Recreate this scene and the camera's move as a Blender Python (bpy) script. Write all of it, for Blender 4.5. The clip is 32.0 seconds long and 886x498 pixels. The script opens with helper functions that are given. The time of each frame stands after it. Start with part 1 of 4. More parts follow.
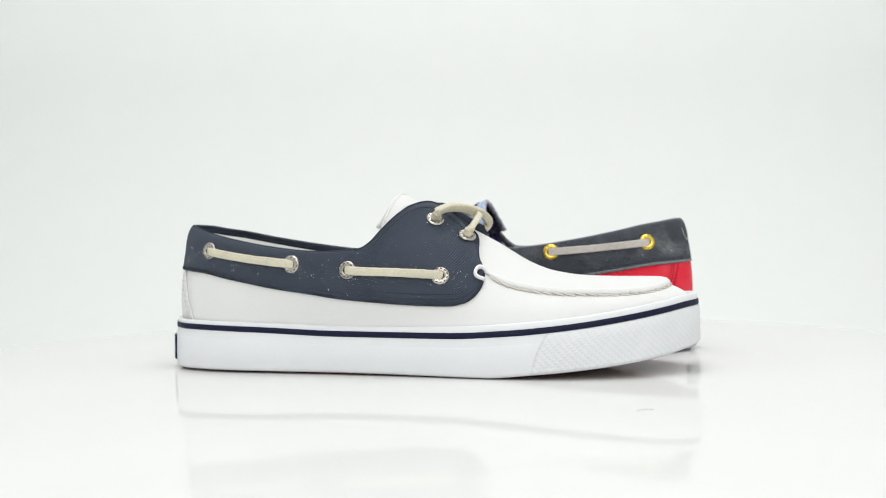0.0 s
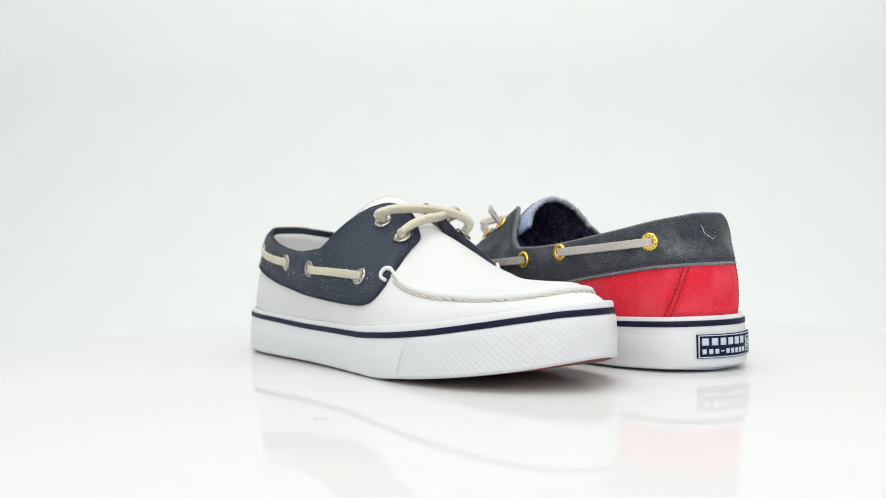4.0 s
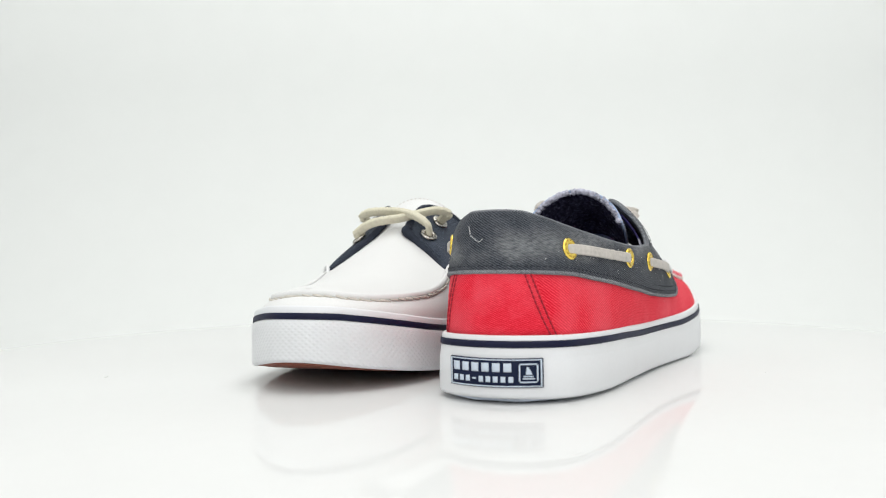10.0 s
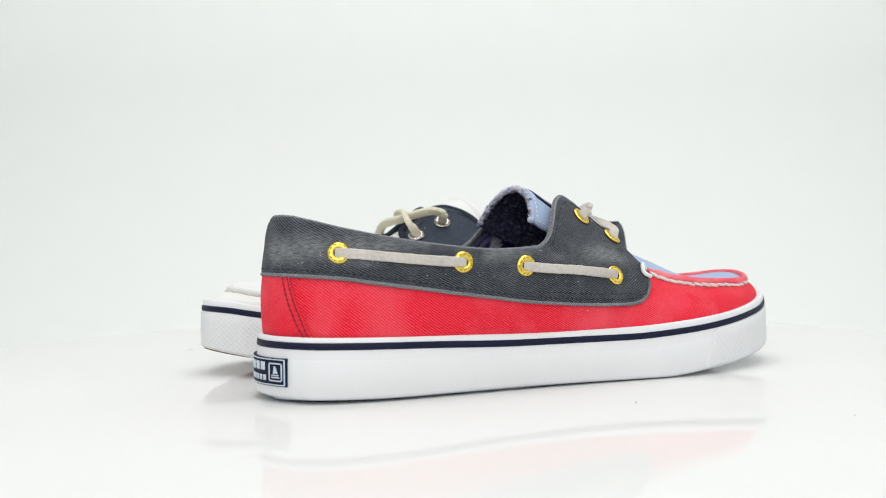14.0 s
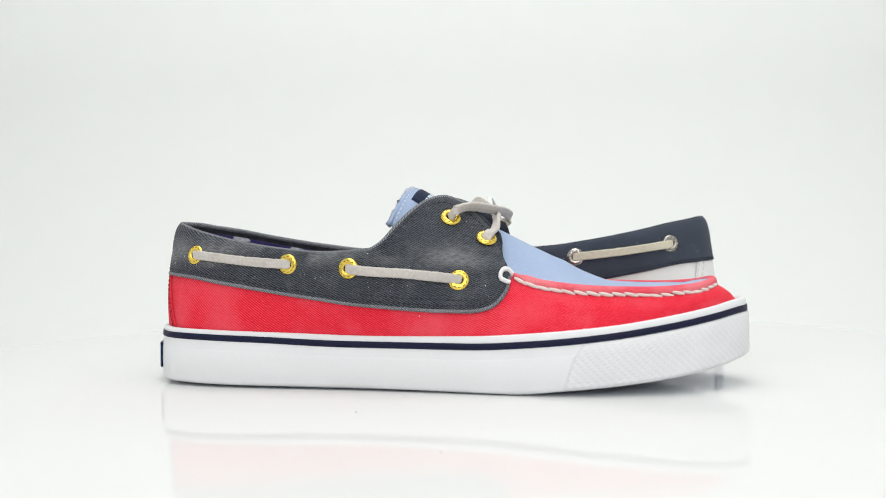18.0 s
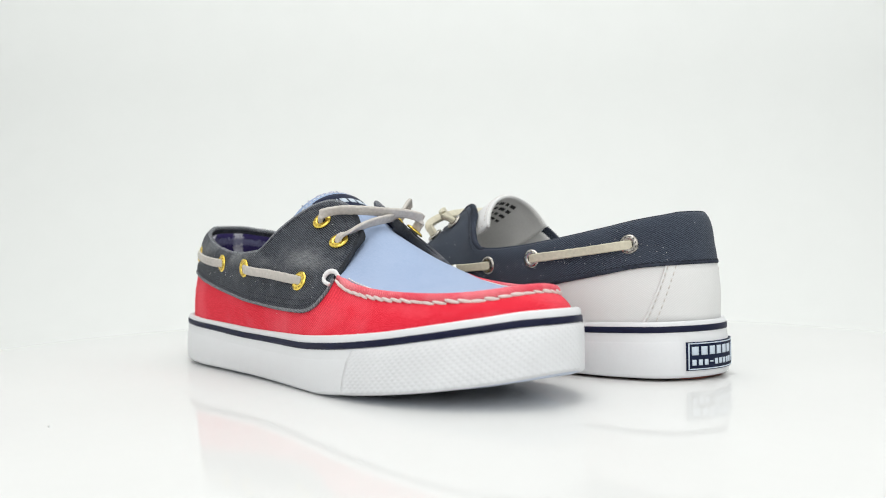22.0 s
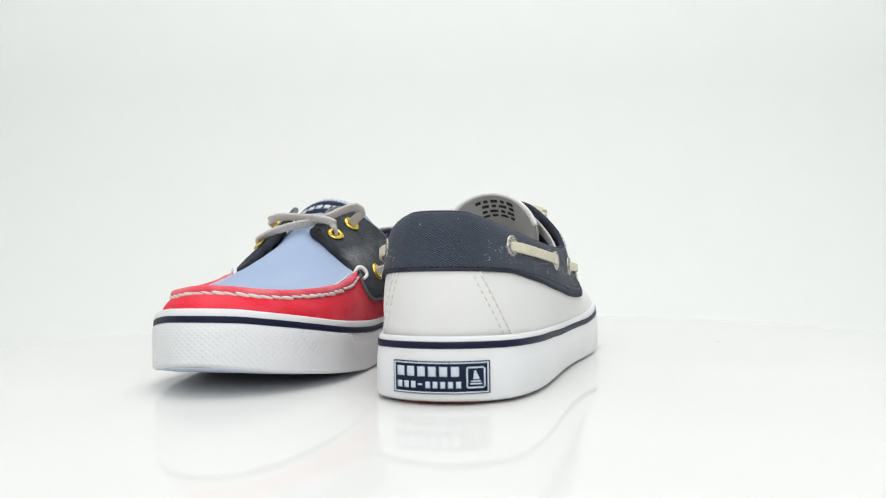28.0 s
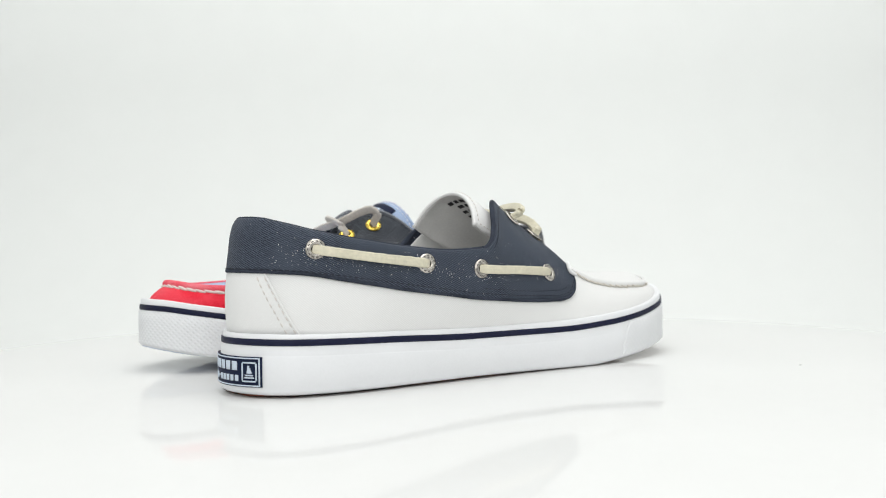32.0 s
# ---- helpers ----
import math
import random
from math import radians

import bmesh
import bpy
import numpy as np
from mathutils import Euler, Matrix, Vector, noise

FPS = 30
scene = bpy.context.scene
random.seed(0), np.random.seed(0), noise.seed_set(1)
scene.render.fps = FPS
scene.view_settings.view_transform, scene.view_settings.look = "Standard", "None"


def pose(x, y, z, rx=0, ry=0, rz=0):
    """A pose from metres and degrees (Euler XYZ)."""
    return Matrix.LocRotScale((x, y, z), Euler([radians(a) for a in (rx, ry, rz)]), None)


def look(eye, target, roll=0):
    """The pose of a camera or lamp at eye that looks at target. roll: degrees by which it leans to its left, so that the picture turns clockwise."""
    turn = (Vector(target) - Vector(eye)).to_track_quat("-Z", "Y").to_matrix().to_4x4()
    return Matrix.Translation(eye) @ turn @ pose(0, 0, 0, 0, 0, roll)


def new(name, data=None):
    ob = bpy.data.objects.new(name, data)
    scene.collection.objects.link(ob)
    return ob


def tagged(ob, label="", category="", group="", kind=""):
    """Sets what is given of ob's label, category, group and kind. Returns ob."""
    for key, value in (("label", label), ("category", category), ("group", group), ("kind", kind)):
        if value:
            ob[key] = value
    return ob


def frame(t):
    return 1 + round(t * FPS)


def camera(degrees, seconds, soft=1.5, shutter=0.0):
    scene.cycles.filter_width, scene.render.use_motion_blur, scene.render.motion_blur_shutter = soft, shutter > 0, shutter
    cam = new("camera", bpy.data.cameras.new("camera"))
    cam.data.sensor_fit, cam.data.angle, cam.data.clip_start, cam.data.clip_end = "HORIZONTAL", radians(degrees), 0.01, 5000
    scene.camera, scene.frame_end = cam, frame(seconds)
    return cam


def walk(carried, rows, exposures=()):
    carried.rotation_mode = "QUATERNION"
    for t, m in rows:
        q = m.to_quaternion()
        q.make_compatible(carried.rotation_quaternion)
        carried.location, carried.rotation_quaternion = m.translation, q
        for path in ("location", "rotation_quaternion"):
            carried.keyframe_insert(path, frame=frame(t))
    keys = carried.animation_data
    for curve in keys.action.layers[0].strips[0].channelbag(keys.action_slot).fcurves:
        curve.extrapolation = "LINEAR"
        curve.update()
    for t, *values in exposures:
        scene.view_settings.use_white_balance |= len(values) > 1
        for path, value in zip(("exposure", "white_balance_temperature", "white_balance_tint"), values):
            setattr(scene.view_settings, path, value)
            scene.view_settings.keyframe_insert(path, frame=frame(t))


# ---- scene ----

# ---------------------------------------------------------------- camera
EYE = Vector((0.0, -0.5010, 0.0610))
YAW, PITCH, ROLL = 0.465, -0.14, 1.0
cam = camera(51.0, 32.0, soft=1.0)
cam.data.dof.use_dof, cam.data.dof.focus_distance, cam.data.dof.aperture_fstop = True, 0.42, 11
STAND = pose(*EYE, 90 + PITCH, 0, YAW) @ pose(0, 0, 0, 0, 0, -ROLL)
walk(cam, [(0, STAND), (32, STAND)], exposures=[(0, 0.0), (32, 0.0)])

# ---------------------------------------------------------------- light
world = bpy.data.worlds.new("tent_surroundings")
scene.world = world
world.use_nodes = True
world.node_tree.nodes["Background"].inputs[0].default_value = (1.0, 1.0, 1.0, 1)
world.node_tree.nodes["Background"].inputs[1].default_value = 0.2


def softbox(name, eye, target, sx, sy, watts, colour=(1, 1, 1)):
    data = bpy.data.lights.new(name, "AREA")
    data.shape, data.size, data.size_y, data.energy, data.color = "RECTANGLE", sx, sy, watts, colour
    ob = new(name, data)
    ob.matrix_basis = look(eye, target)
    return ob


softbox("softbox_top", (0.06, -0.05, 1.28), (0.06, 0.0, 0), 0.9, 1.2, 9.0, (0.998, 0.992, 0.985))
# added unseen fill lamp, brightens the faces turned to the camera
softbox("front_fill", (0, -1.15, 0.72), (0, 0.1, 0.05), 1.3, 1.0, 7.2, (0.998, 0.992, 0.985))

# ---------------------------------------------------------------- materials


def nodes_of(name):
    m = bpy.data.materials.new(name)
    m.use_nodes = True
    nt = m.node_tree
    return m, nt, nt.nodes["Principled BSDF"]


def link(nt, a, b):
    nt.links.new(a, b)


def noise_tex(nt, scale, detail=3, coord=None):
    n = nt.nodes.new("ShaderNodeTexNoise")
    n.inputs["Scale"].default_value, n.inputs["Detail"].default_value = scale, detail
    if coord:
        link(nt, coord, n.inputs["Vector"])
    return n


def ramp(nt, src, stops):
    r = nt.nodes.new("ShaderNodeValToRGB")
    e = r.color_ramp.elements
    while len(e) < len(stops):
        e.new(0.5)
    for el, (p, c) in zip(e, stops):
        el.position, el.color = p, (*c, 1) if len(c) == 3 else c
    link(nt, src, r.inputs[0])
    return r


def mixc(nt, fac, a, b, mode="MIX"):
    m = nt.nodes.new("ShaderNodeMix")
    m.data_type, m.blend_type = "RGBA", mode
    for slot, v in ((0, fac), (6, a), (7, b)):
        if isinstance(v, (int, float)):
            m.inputs[slot].default_value = v
        elif isinstance(v, tuple):
            m.inputs[slot].default_value = (*v, 1)
        else:
            link(nt, v, m.inputs[slot])
    return m.outputs[2]


def math_node(nt, op, a, b=0.0):
    m = nt.nodes.new("ShaderNodeMath")
    m.operation = op
    for i, v in enumerate((a, b)):
        if isinstance(v, (int, float)):
            m.inputs[i].default_value = v
        else:
            link(nt, v, m.inputs[i])
    return m.outputs[0]


def bump(nt, bsdf, height, strength, distance):
    b = nt.nodes.new("ShaderNodeBump")
    b.inputs["Strength"].default_value, b.inputs["Distance"].default_value = strength, distance
    link(nt, height, b.inputs["Height"])
    link(nt, b.outputs[0], bsdf.inputs["Normal"])


def twill(name, dark, light, worn, slant=-27, pitch_mm=0.74, fade=0.35, relief=0.5, lint=0.0, rough=0.9, spots=0.42, patch=42, rub=0.0, even=1.0, fleck=0.0):
    """Twill weave: diagonal ribs, fibre noise, faded patches, optional lint."""
    m, nt, bs = nodes_of(name)
    uv = nt.nodes.new("ShaderNodeTexCoord").outputs["UV"]
    mp = nt.nodes.new("ShaderNodeMapping")
    mp.inputs["Rotation"].default_value = (0, 0, radians(slant))
    link(nt, uv, mp.inputs["Vector"])
    w = nt.nodes.new("ShaderNodeTexWave")
    w.wave_type, w.bands_direction = "BANDS", "Y"
    w.inputs["Scale"].default_value = 0.314 / (pitch_mm / 1000)
    w.inputs["Distortion"].default_value, w.inputs["Detail"].default_value = 2.6, 3
    w.inputs["Detail Scale"].default_value = 1.6
    link(nt, mp.outputs[0], w.inputs["Vector"])
    mp2 = nt.nodes.new("ShaderNodeMapping")
    mp2.inputs["Rotation"].default_value, mp2.inputs["Scale"].default_value = (0, 0, radians(slant)), (0.3, 1, 1)
    link(nt, uv, mp2.inputs["Vector"])
    fine = noise_tex(nt, 1300, 2, mp2.outputs[0])
    big = noise_tex(nt, patch, 5, uv)
    flecks = ramp(nt, fine.outputs["Fac"], [(0.36, (0.6, 0.6, 0.6)), (0.62, (1, 1, 1))])
    rib = mixc(nt, 1.0, ramp(nt, w.outputs["Fac"], [(0.3, (0, 0, 0)), (0.72, (1, 1, 1))]).outputs[0], flecks.outputs[0], "MULTIPLY")
    if even < 1:
        # the ribs show in some areas and are rubbed flat in others
        show = ramp(nt, noise_tex(nt, 55, 3, uv).outputs["Fac"], [(0.38, (even, even, even)), (0.62, (1, 1, 1))])
        rib = mixc(nt, show.outputs[0], (0.42, 0.42, 0.42), rib)
    col = mixc(nt, rib, dark, light)
    if fleck:
        grit = ramp(nt, noise_tex(nt, 2100, 2, uv).outputs["Fac"], [(0.55, (0, 0, 0)), (0.75, (fleck, fleck, fleck))])
        col = mixc(nt, grit.outputs[0], col, tuple(min(1.0, c * 2.3) for c in light))
    fd = ramp(nt, big.outputs["Fac"], [(spots, (0, 0, 0)), (0.76, (fade, fade, fade))])
    col = mixc(nt, fd.outputs[0], col, worn)
    if rub:
        # rubbed band along the bend of the collar
        sep = nt.nodes.new("ShaderNodeSeparateXYZ")
        link(nt, uv, sep.inputs[0])
        band = ramp(nt, math_node(nt, "MULTIPLY", sep.outputs[1], 10.0), [(0.52, (0, 0, 0)), (0.575, (rub, rub, rub)), (0.62, (rub, rub, rub)), (0.69, (0, 0, 0))])
        part_of = ramp(nt, noise_tex(nt, 38, 4, uv).outputs["Fac"], [(0.42, (0, 0, 0)), (0.62, (1, 1, 1))])
        grit = ramp(nt, fine.outputs["Fac"], [(0.3, (0.3, 0.3, 0.3)), (0.6, (1, 1, 1))])
        amount = math_node(nt, "MULTIPLY", math_node(nt, "MULTIPLY", band.outputs[0], part_of.outputs[0]), grit.outputs[0])
        col = mixc(nt, amount, col, (0.36, 0.37, 0.38))
    if lint:
        v = nt.nodes.new("ShaderNodeTexVoronoi")
        v.inputs["Scale"].default_value = 400
        link(nt, uv, v.inputs["Vector"])
        sp = ramp(nt, v.outputs["Distance"], [(0.07, (1, 1, 1)), (0.12, (0, 0, 0))])
        pick = math_node(nt, "GREATER_THAN", v.outputs["Color"], 1 - lint)
        col = mixc(nt, math_node(nt, "MULTIPLY", sp.outputs[0], pick), col, (0.62, 0.64, 0.66))
    link(nt, col, bs.inputs["Base Color"])
    bs.inputs["Roughness"].default_value = rough
    bs.inputs["Specular IOR Level"].default_value = 0.08
    bs.inputs["Sheen Weight"].default_value = 0.08
    bump(nt, bs, rib, relief, 0.0004)
    return m


def plain(name, colour, rough=0.5, metal=0.0, spec=0.5, grain=900, relief=0.15, vary=0.12, depth=0.0002):
    """A plain surface with two scales of slight variation and a fine relief."""
    m, nt, bs = nodes_of(name)
    ob = nt.nodes.new("ShaderNodeTexCoord").outputs["Object"]
    a, b = noise_tex(nt, grain, 2, ob), noise_tex(nt, grain / 18, 3, ob)
    dark = tuple(c * (1 - vary) for c in colour)
    lite = tuple(min(1, c * (1 + vary * 0.6)) for c in colour)
    f = math_node(nt, "ADD", math_node(nt, "MULTIPLY", a.outputs["Fac"], 0.4), math_node(nt, "MULTIPLY", b.outputs["Fac"], 0.6))
    link(nt, ramp(nt, f, [(0.3, dark), (0.7, lite)]).outputs[0], bs.inputs["Base Color"])
    bs.inputs["Roughness"].default_value, bs.inputs["Metallic"].default_value = rough, metal
    bs.inputs["Specular IOR Level"].default_value = spec
    if relief:
        bump(nt, bs, a.outputs["Fac"], relief, depth)
    return m


def studded_rubber(name, colour):
    """White rubber with a diamond grid of small raised studs."""
    m, nt, bs = nodes_of(name)
    uv = nt.nodes.new("ShaderNodeTexCoord").outputs["UV"]
    sep = nt.nodes.new("ShaderNodeSeparateXYZ")
    link(nt, uv, sep.inputs[0])
    k = 2 * math.pi / 0.0031
    a = math_node(nt, "SINE", math_node(nt, "MULTIPLY", math_node(nt, "ADD", sep.outputs[0], math_node(nt, "MULTIPLY", sep.outputs[1], 1.15)), k))
    b = math_node(nt, "SINE", math_node(nt, "MULTIPLY", math_node(nt, "SUBTRACT", sep.outputs[0], math_node(nt, "MULTIPLY", sep.outputs[1], 1.15)), k))
    hgt = math_node(nt, "MULTIPLY", math_node(nt, "ADD", a, 1.0), math_node(nt, "ADD", b, 1.0))
    n = noise_tex(nt, 60, 3, uv)
    link(nt, ramp(nt, n.outputs["Fac"], [(0.3, tuple(c * 0.95 for c in colour)), (0.7, colour)]).outputs[0], bs.inputs["Base Color"])
    bs.inputs["Roughness"].default_value = 0.42
    bump(nt, bs, hgt, 0.24, 0.00025)
    return m


def plaid(name):
    """Dark navy lining with pale woven bars."""
    m, nt, bs = nodes_of(name)
    uv = nt.nodes.new("ShaderNodeTexCoord").outputs["UV"]
    sep = nt.nodes.new("ShaderNodeSeparateXYZ")
    link(nt, uv, sep.inputs[0])
    n = noise_tex(nt, 500, 3, uv)
    wob = math_node(nt, "MULTIPLY", n.outputs["Fac"], 0.006)
    sx = math_node(nt, "SINE", math_node(nt, "MULTIPLY", math_node(nt, "ADD", sep.outputs[0], wob), 2 * math.pi / 0.027))
    sy = math_node(nt, "SINE", math_node(nt, "MULTIPLY", math_node(nt, "ADD", sep.outputs[1], wob), 2 * math.pi / 0.021))
    fx = ramp(nt, sx, [(0.6, (0, 0, 0)), (0.78, (0.95, 0.95, 0.95))])
    fy = ramp(nt, sy, [(0.75, (0, 0, 0)), (0.9, (0.7, 0.7, 0.7))])
    col = mixc(nt, fx.outputs[0], (0.020, 0.014, 0.10), (0.74, 0.75, 0.80))
    col = mixc(nt, fy.outputs[0], col, (0.30, 0.32, 0.48))
    link(nt, mixc(nt, n.outputs["Fac"], col, (0.05, 0.04, 0.10)), bs.inputs["Base Color"])
    bs.inputs["Roughness"].default_value = 0.95
    bs.inputs["Specular IOR Level"].default_value = 0.1
    bump(nt, bs, n.outputs["Fac"], 0.6, 0.0006)
    return m


def terry(name):
    """Dark navy looped pile with pale tips."""
    m, nt, bs = nodes_of(name)
    ob = nt.nodes.new("ShaderNodeTexCoord").outputs["Object"]
    a = noise_tex(nt, 620, 3, ob)
    b = noise_tex(nt, 90, 3, ob)
    f = math_node(nt, "ADD", math_node(nt, "MULTIPLY", a.outputs["Fac"], 0.7), math_node(nt, "MULTIPLY", b.outputs["Fac"], 0.3))
    link(nt, ramp(nt, f, [(0.42, (0.024, 0.024, 0.048)), (0.56, (0.055, 0.055, 0.10)), (0.69, (0.19, 0.19, 0.27))]).outputs[0], bs.inputs["Base Color"])
    bs.inputs["Roughness"].default_value, bs.inputs["Specular IOR Level"].default_value = 1.0, 0.05
    bump(nt, bs, a.outputs["Fac"], 1.0, 0.0015)
    return m


M = dict(
    white_canvas=twill("white_canvas", (0.75, 0.75, 0.745), (0.81, 0.81, 0.805), (0.82, 0.82, 0.815), fade=0.3, relief=0.12, pitch_mm=0.6),
    navy_denim=twill("navy_denim", (0.016, 0.020, 0.031), (0.092, 0.110, 0.145), (0.082, 0.096, 0.124), fade=0.3, lint=0.2, pitch_mm=0.8, relief=0.35, even=0.35, fleck=0.35),
    red_canvas=twill("red_canvas", (0.70, 0.008, 0.026), (0.98, 0.060, 0.098), (0.97, 0.20, 0.25), fade=0.36, relief=0.45, pitch_mm=0.78, lint=0.10, even=0.8, fleck=0.12),
    red_lip=twill("red_lip", (0.70, 0.025, 0.055), (0.97, 0.20, 0.25), (0.96, 0.44, 0.47), fade=0.62, relief=0.4, pitch_mm=0.9, slant=-50),
    grey_denim=twill("grey_denim", (0.012, 0.0145, 0.020), (0.112, 0.122, 0.143), (0.30, 0.31, 0.33), fade=0.15, spots=0.5, relief=0.6, pitch_mm=0.86, patch=110, rub=0.5, lint=0.14, even=0.7, fleck=0.35),
    chambray=twill("chambray", (0.31, 0.40, 0.58), (0.40, 0.49, 0.67), (0.44, 0.53, 0.70), fade=0.4, relief=0.08, pitch_mm=0.5),
    white_vamp=twill("white_vamp", (0.74, 0.74, 0.735), (0.77, 0.77, 0.765), (0.78, 0.78, 0.775), fade=0.3, relief=0.03, pitch_mm=0.5),
    worn_edge=twill("worn_edge", (0.075, 0.083, 0.098), (0.38, 0.395, 0.42), (0.42, 0.43, 0.45), fade=0.3, slant=52, pitch_mm=0.8, relief=0.7),
    dark_edge=plain("dark_edge", (0.040, 0.044, 0.052), 0.8, spec=0.15, grain=1300, relief=0.6, vary=0.7, depth=0.0004),
    navy_edge=plain("navy_edge", (0.040, 0.047, 0.066), 0.85, spec=0.12, grain=1300, relief=0.5, vary=0.6, depth=0.0003),
    rubber=plain("white_rubber", (0.785, 0.795, 0.815), 0.42, vary=0.03, relief=0.05),
    studs=studded_rubber("studded_rubber", (0.785, 0.795, 0.815)),
    stripe=plain("navy_rubber", (0.009, 0.011, 0.036), 0.5, spec=0.18, vary=0.1, relief=0.05),
    brown_rubber=plain("brown_rubber", (0.20, 0.055, 0.030), 0.6),
    pale_rubber=plain("pale_rubber", (0.62, 0.68, 0.80), 0.55, vary=0.05),
    cream_lace=plain("cream_leather", (0.68, 0.64, 0.50), 0.6, grain=700, relief=0.5, vary=0.2),
    taupe_lace=plain("taupe_leather", (0.59, 0.55, 0.51), 0.65, grain=700, relief=0.6, vary=0.26),
    cream_thread=plain("cream_thread", (0.66, 0.62, 0.56), 0.8, grain=2500, relief=0.5),
    pale_thread=plain("pale_thread", (0.78, 0.68, 0.65), 0.8, grain=2500, relief=0.5),
    white_thread=plain("white_thread", (0.86, 0.86, 0.86), 0.8, grain=2500, relief=0.4),
    grey_thread=plain("grey_thread", (0.68, 0.64, 0.61), 0.8, grain=2500),
    dark_thread=plain("dark_thread", (0.34, 0.010, 0.026), 0.85, grain=2500),
    navy_thread=plain("navy_thread", (0.008, 0.010, 0.022), 0.8, grain=2500),
    brass=plain("brass", (0.90, 0.66, 0.13), 0.27, 1.0, grain=600, relief=0.25, vary=0.2),
    steel=plain("steel", (0.52, 0.49, 0.45), 0.25, 1.0, grain=900, relief=0.8, vary=0.6),
    label_navy=plain("label_navy", (0.010, 0.016, 0.045), 0.6, spec=0.15, vary=0.15),
    label_white=plain("label_white", (0.62, 0.70, 0.80), 0.6, vary=0.05),
    # print ink, also the painted dark inside the eyelets
    ink_or_hole=plain("ink_and_hole_black", (0.02, 0.02, 0.022), 0.8),
    pale_lining=plain("pale_lining", (0.72, 0.72, 0.71), 0.95, spec=0.1, grain=1200, relief=0.3, vary=0.06),
    tongue_cloth=plain("tongue_cloth", (0.58, 0.575, 0.565), 0.95, spec=0.1, grain=900, relief=0.4, vary=0.10),
    brass_mark=plain("brass_mark", (0.48, 0.30, 0.05), 0.5, 0.8, grain=900),
    steel_mark=plain("steel_mark", (0.13, 0.12, 0.11), 0.5, 0.6, grain=900),
    plaid=plaid("plaid_lining"),
    terry=terry("navy_terry"),
    terry_tip=plain("terry_tip", (0.52, 0.52, 0.62), 1.0, spec=0.05, grain=700, relief=1.0, vary=0.55, depth=0.001),
    cavity=plain("dark_insole", (0.03, 0.03, 0.07), 0.9, spec=0.1),
)

# ---------------------------------------------------------------- mesh tools


def part(name, geo, material, parent=None, label="", flat_faces=False):
    """Links (vertices, faces, uvs) as one smooth mesh under a thing or a part."""
    verts, faces, uvs = geo
    me = bpy.data.meshes.new(name)
    me.from_pydata([tuple(v) for v in verts], [], [tuple(int(i) for i in f) for f in faces])
    if uvs is not None:
        lay = me.uv_layers.new(name="UVMap")
        idx = np.empty(len(me.loops), int)
        me.loops.foreach_get("vertex_index", idx)
        lay.data.foreach_set("uv", np.asarray(uvs, float)[idx].ravel())
    bm = bmesh.new()
    bm.from_mesh(me)
    bmesh.ops.recalc_face_normals(bm, faces=bm.faces)
    bm.to_mesh(me)
    bm.free()
    me.polygons.foreach_set("use_smooth", [not flat_faces] * len(me.polygons))
    me.materials.append(material)
    ob = new(name, me)
    if parent is not None:
        ob.parent = parent
    if label:
        tagged(ob, label)
    return ob


def join(*geos):
    vs, fs, us, n = [], [], [], 0
    for v, f, u in geos:
        vs.extend(v)
        fs.extend([[i + n for i in q] for q in f])
        us.extend(u if u is not None else [(0, 0)] * len(v))
        n += len(v)
    return vs, fs, us


def smooth(xs, ys):
    """A smooth curve through the given values, without overshoot."""
    xs, ys = np.asarray(xs, float), np.asarray(ys, float)
    h, d = np.diff(xs), np.diff(ys) / np.diff(xs)
    m = np.zeros(len(xs))
    m[0], m[-1] = d[0], d[-1]
    for i in range(1, len(xs) - 1):
        if d[i - 1] * d[i] > 0:
            w1, w2 = 2 * h[i] + h[i - 1], h[i] + 2 * h[i - 1]
            m[i] = (w1 + w2) / (w1 / d[i - 1] + w2 / d[i])

    def f(q):
        q = np.clip(np.asarray(q, float), xs[0], xs[-1])
        i = np.clip(np.searchsorted(xs, q) - 1, 0, len(xs) - 2)
        t = (q - xs[i]) / h[i]
        return ((1 + 2 * t) * (1 - t) ** 2 * ys[i] + t * (1 - t) ** 2 * h[i] * m[i] + t * t * (3 - 2 * t) * ys[i + 1] + t * t * (t - 1) * h[i] * m[i + 1])
    return f


def spline(pts, q):
    """Catmull-Rom through rows of points at fractional indices q."""
    p = np.asarray(pts, float)
    p = np.vstack([2 * p[0] - p[1], p, 2 * p[-1] - p[-2]])
    q = np.clip(np.asarray(q, float), 0, len(p) - 3 - 1e-9)
    i = q.astype(int)
    t = (q - i)[:, None]
    a, b, c, d = p[i], p[i + 1], p[i + 2], p[i + 3]
    return 0.5 * (2 * b + (c - a) * t + (2 * a - 5 * b + 4 * c - d) * t ** 2 + (3 * b - a - 3 * c + d) * t ** 3)


def arclen(p):
    return np.concatenate([[0], np.cumsum(np.linalg.norm(np.diff(p, axis=0), axis=1))])


def grid_normals(g):
    du, dv = np.gradient(g, axis=0), np.gradient(g, axis=1)
    n = np.cross(du, dv)
    return n / np.maximum(np.linalg.norm(n, axis=2, keepdims=True), 1e-12)


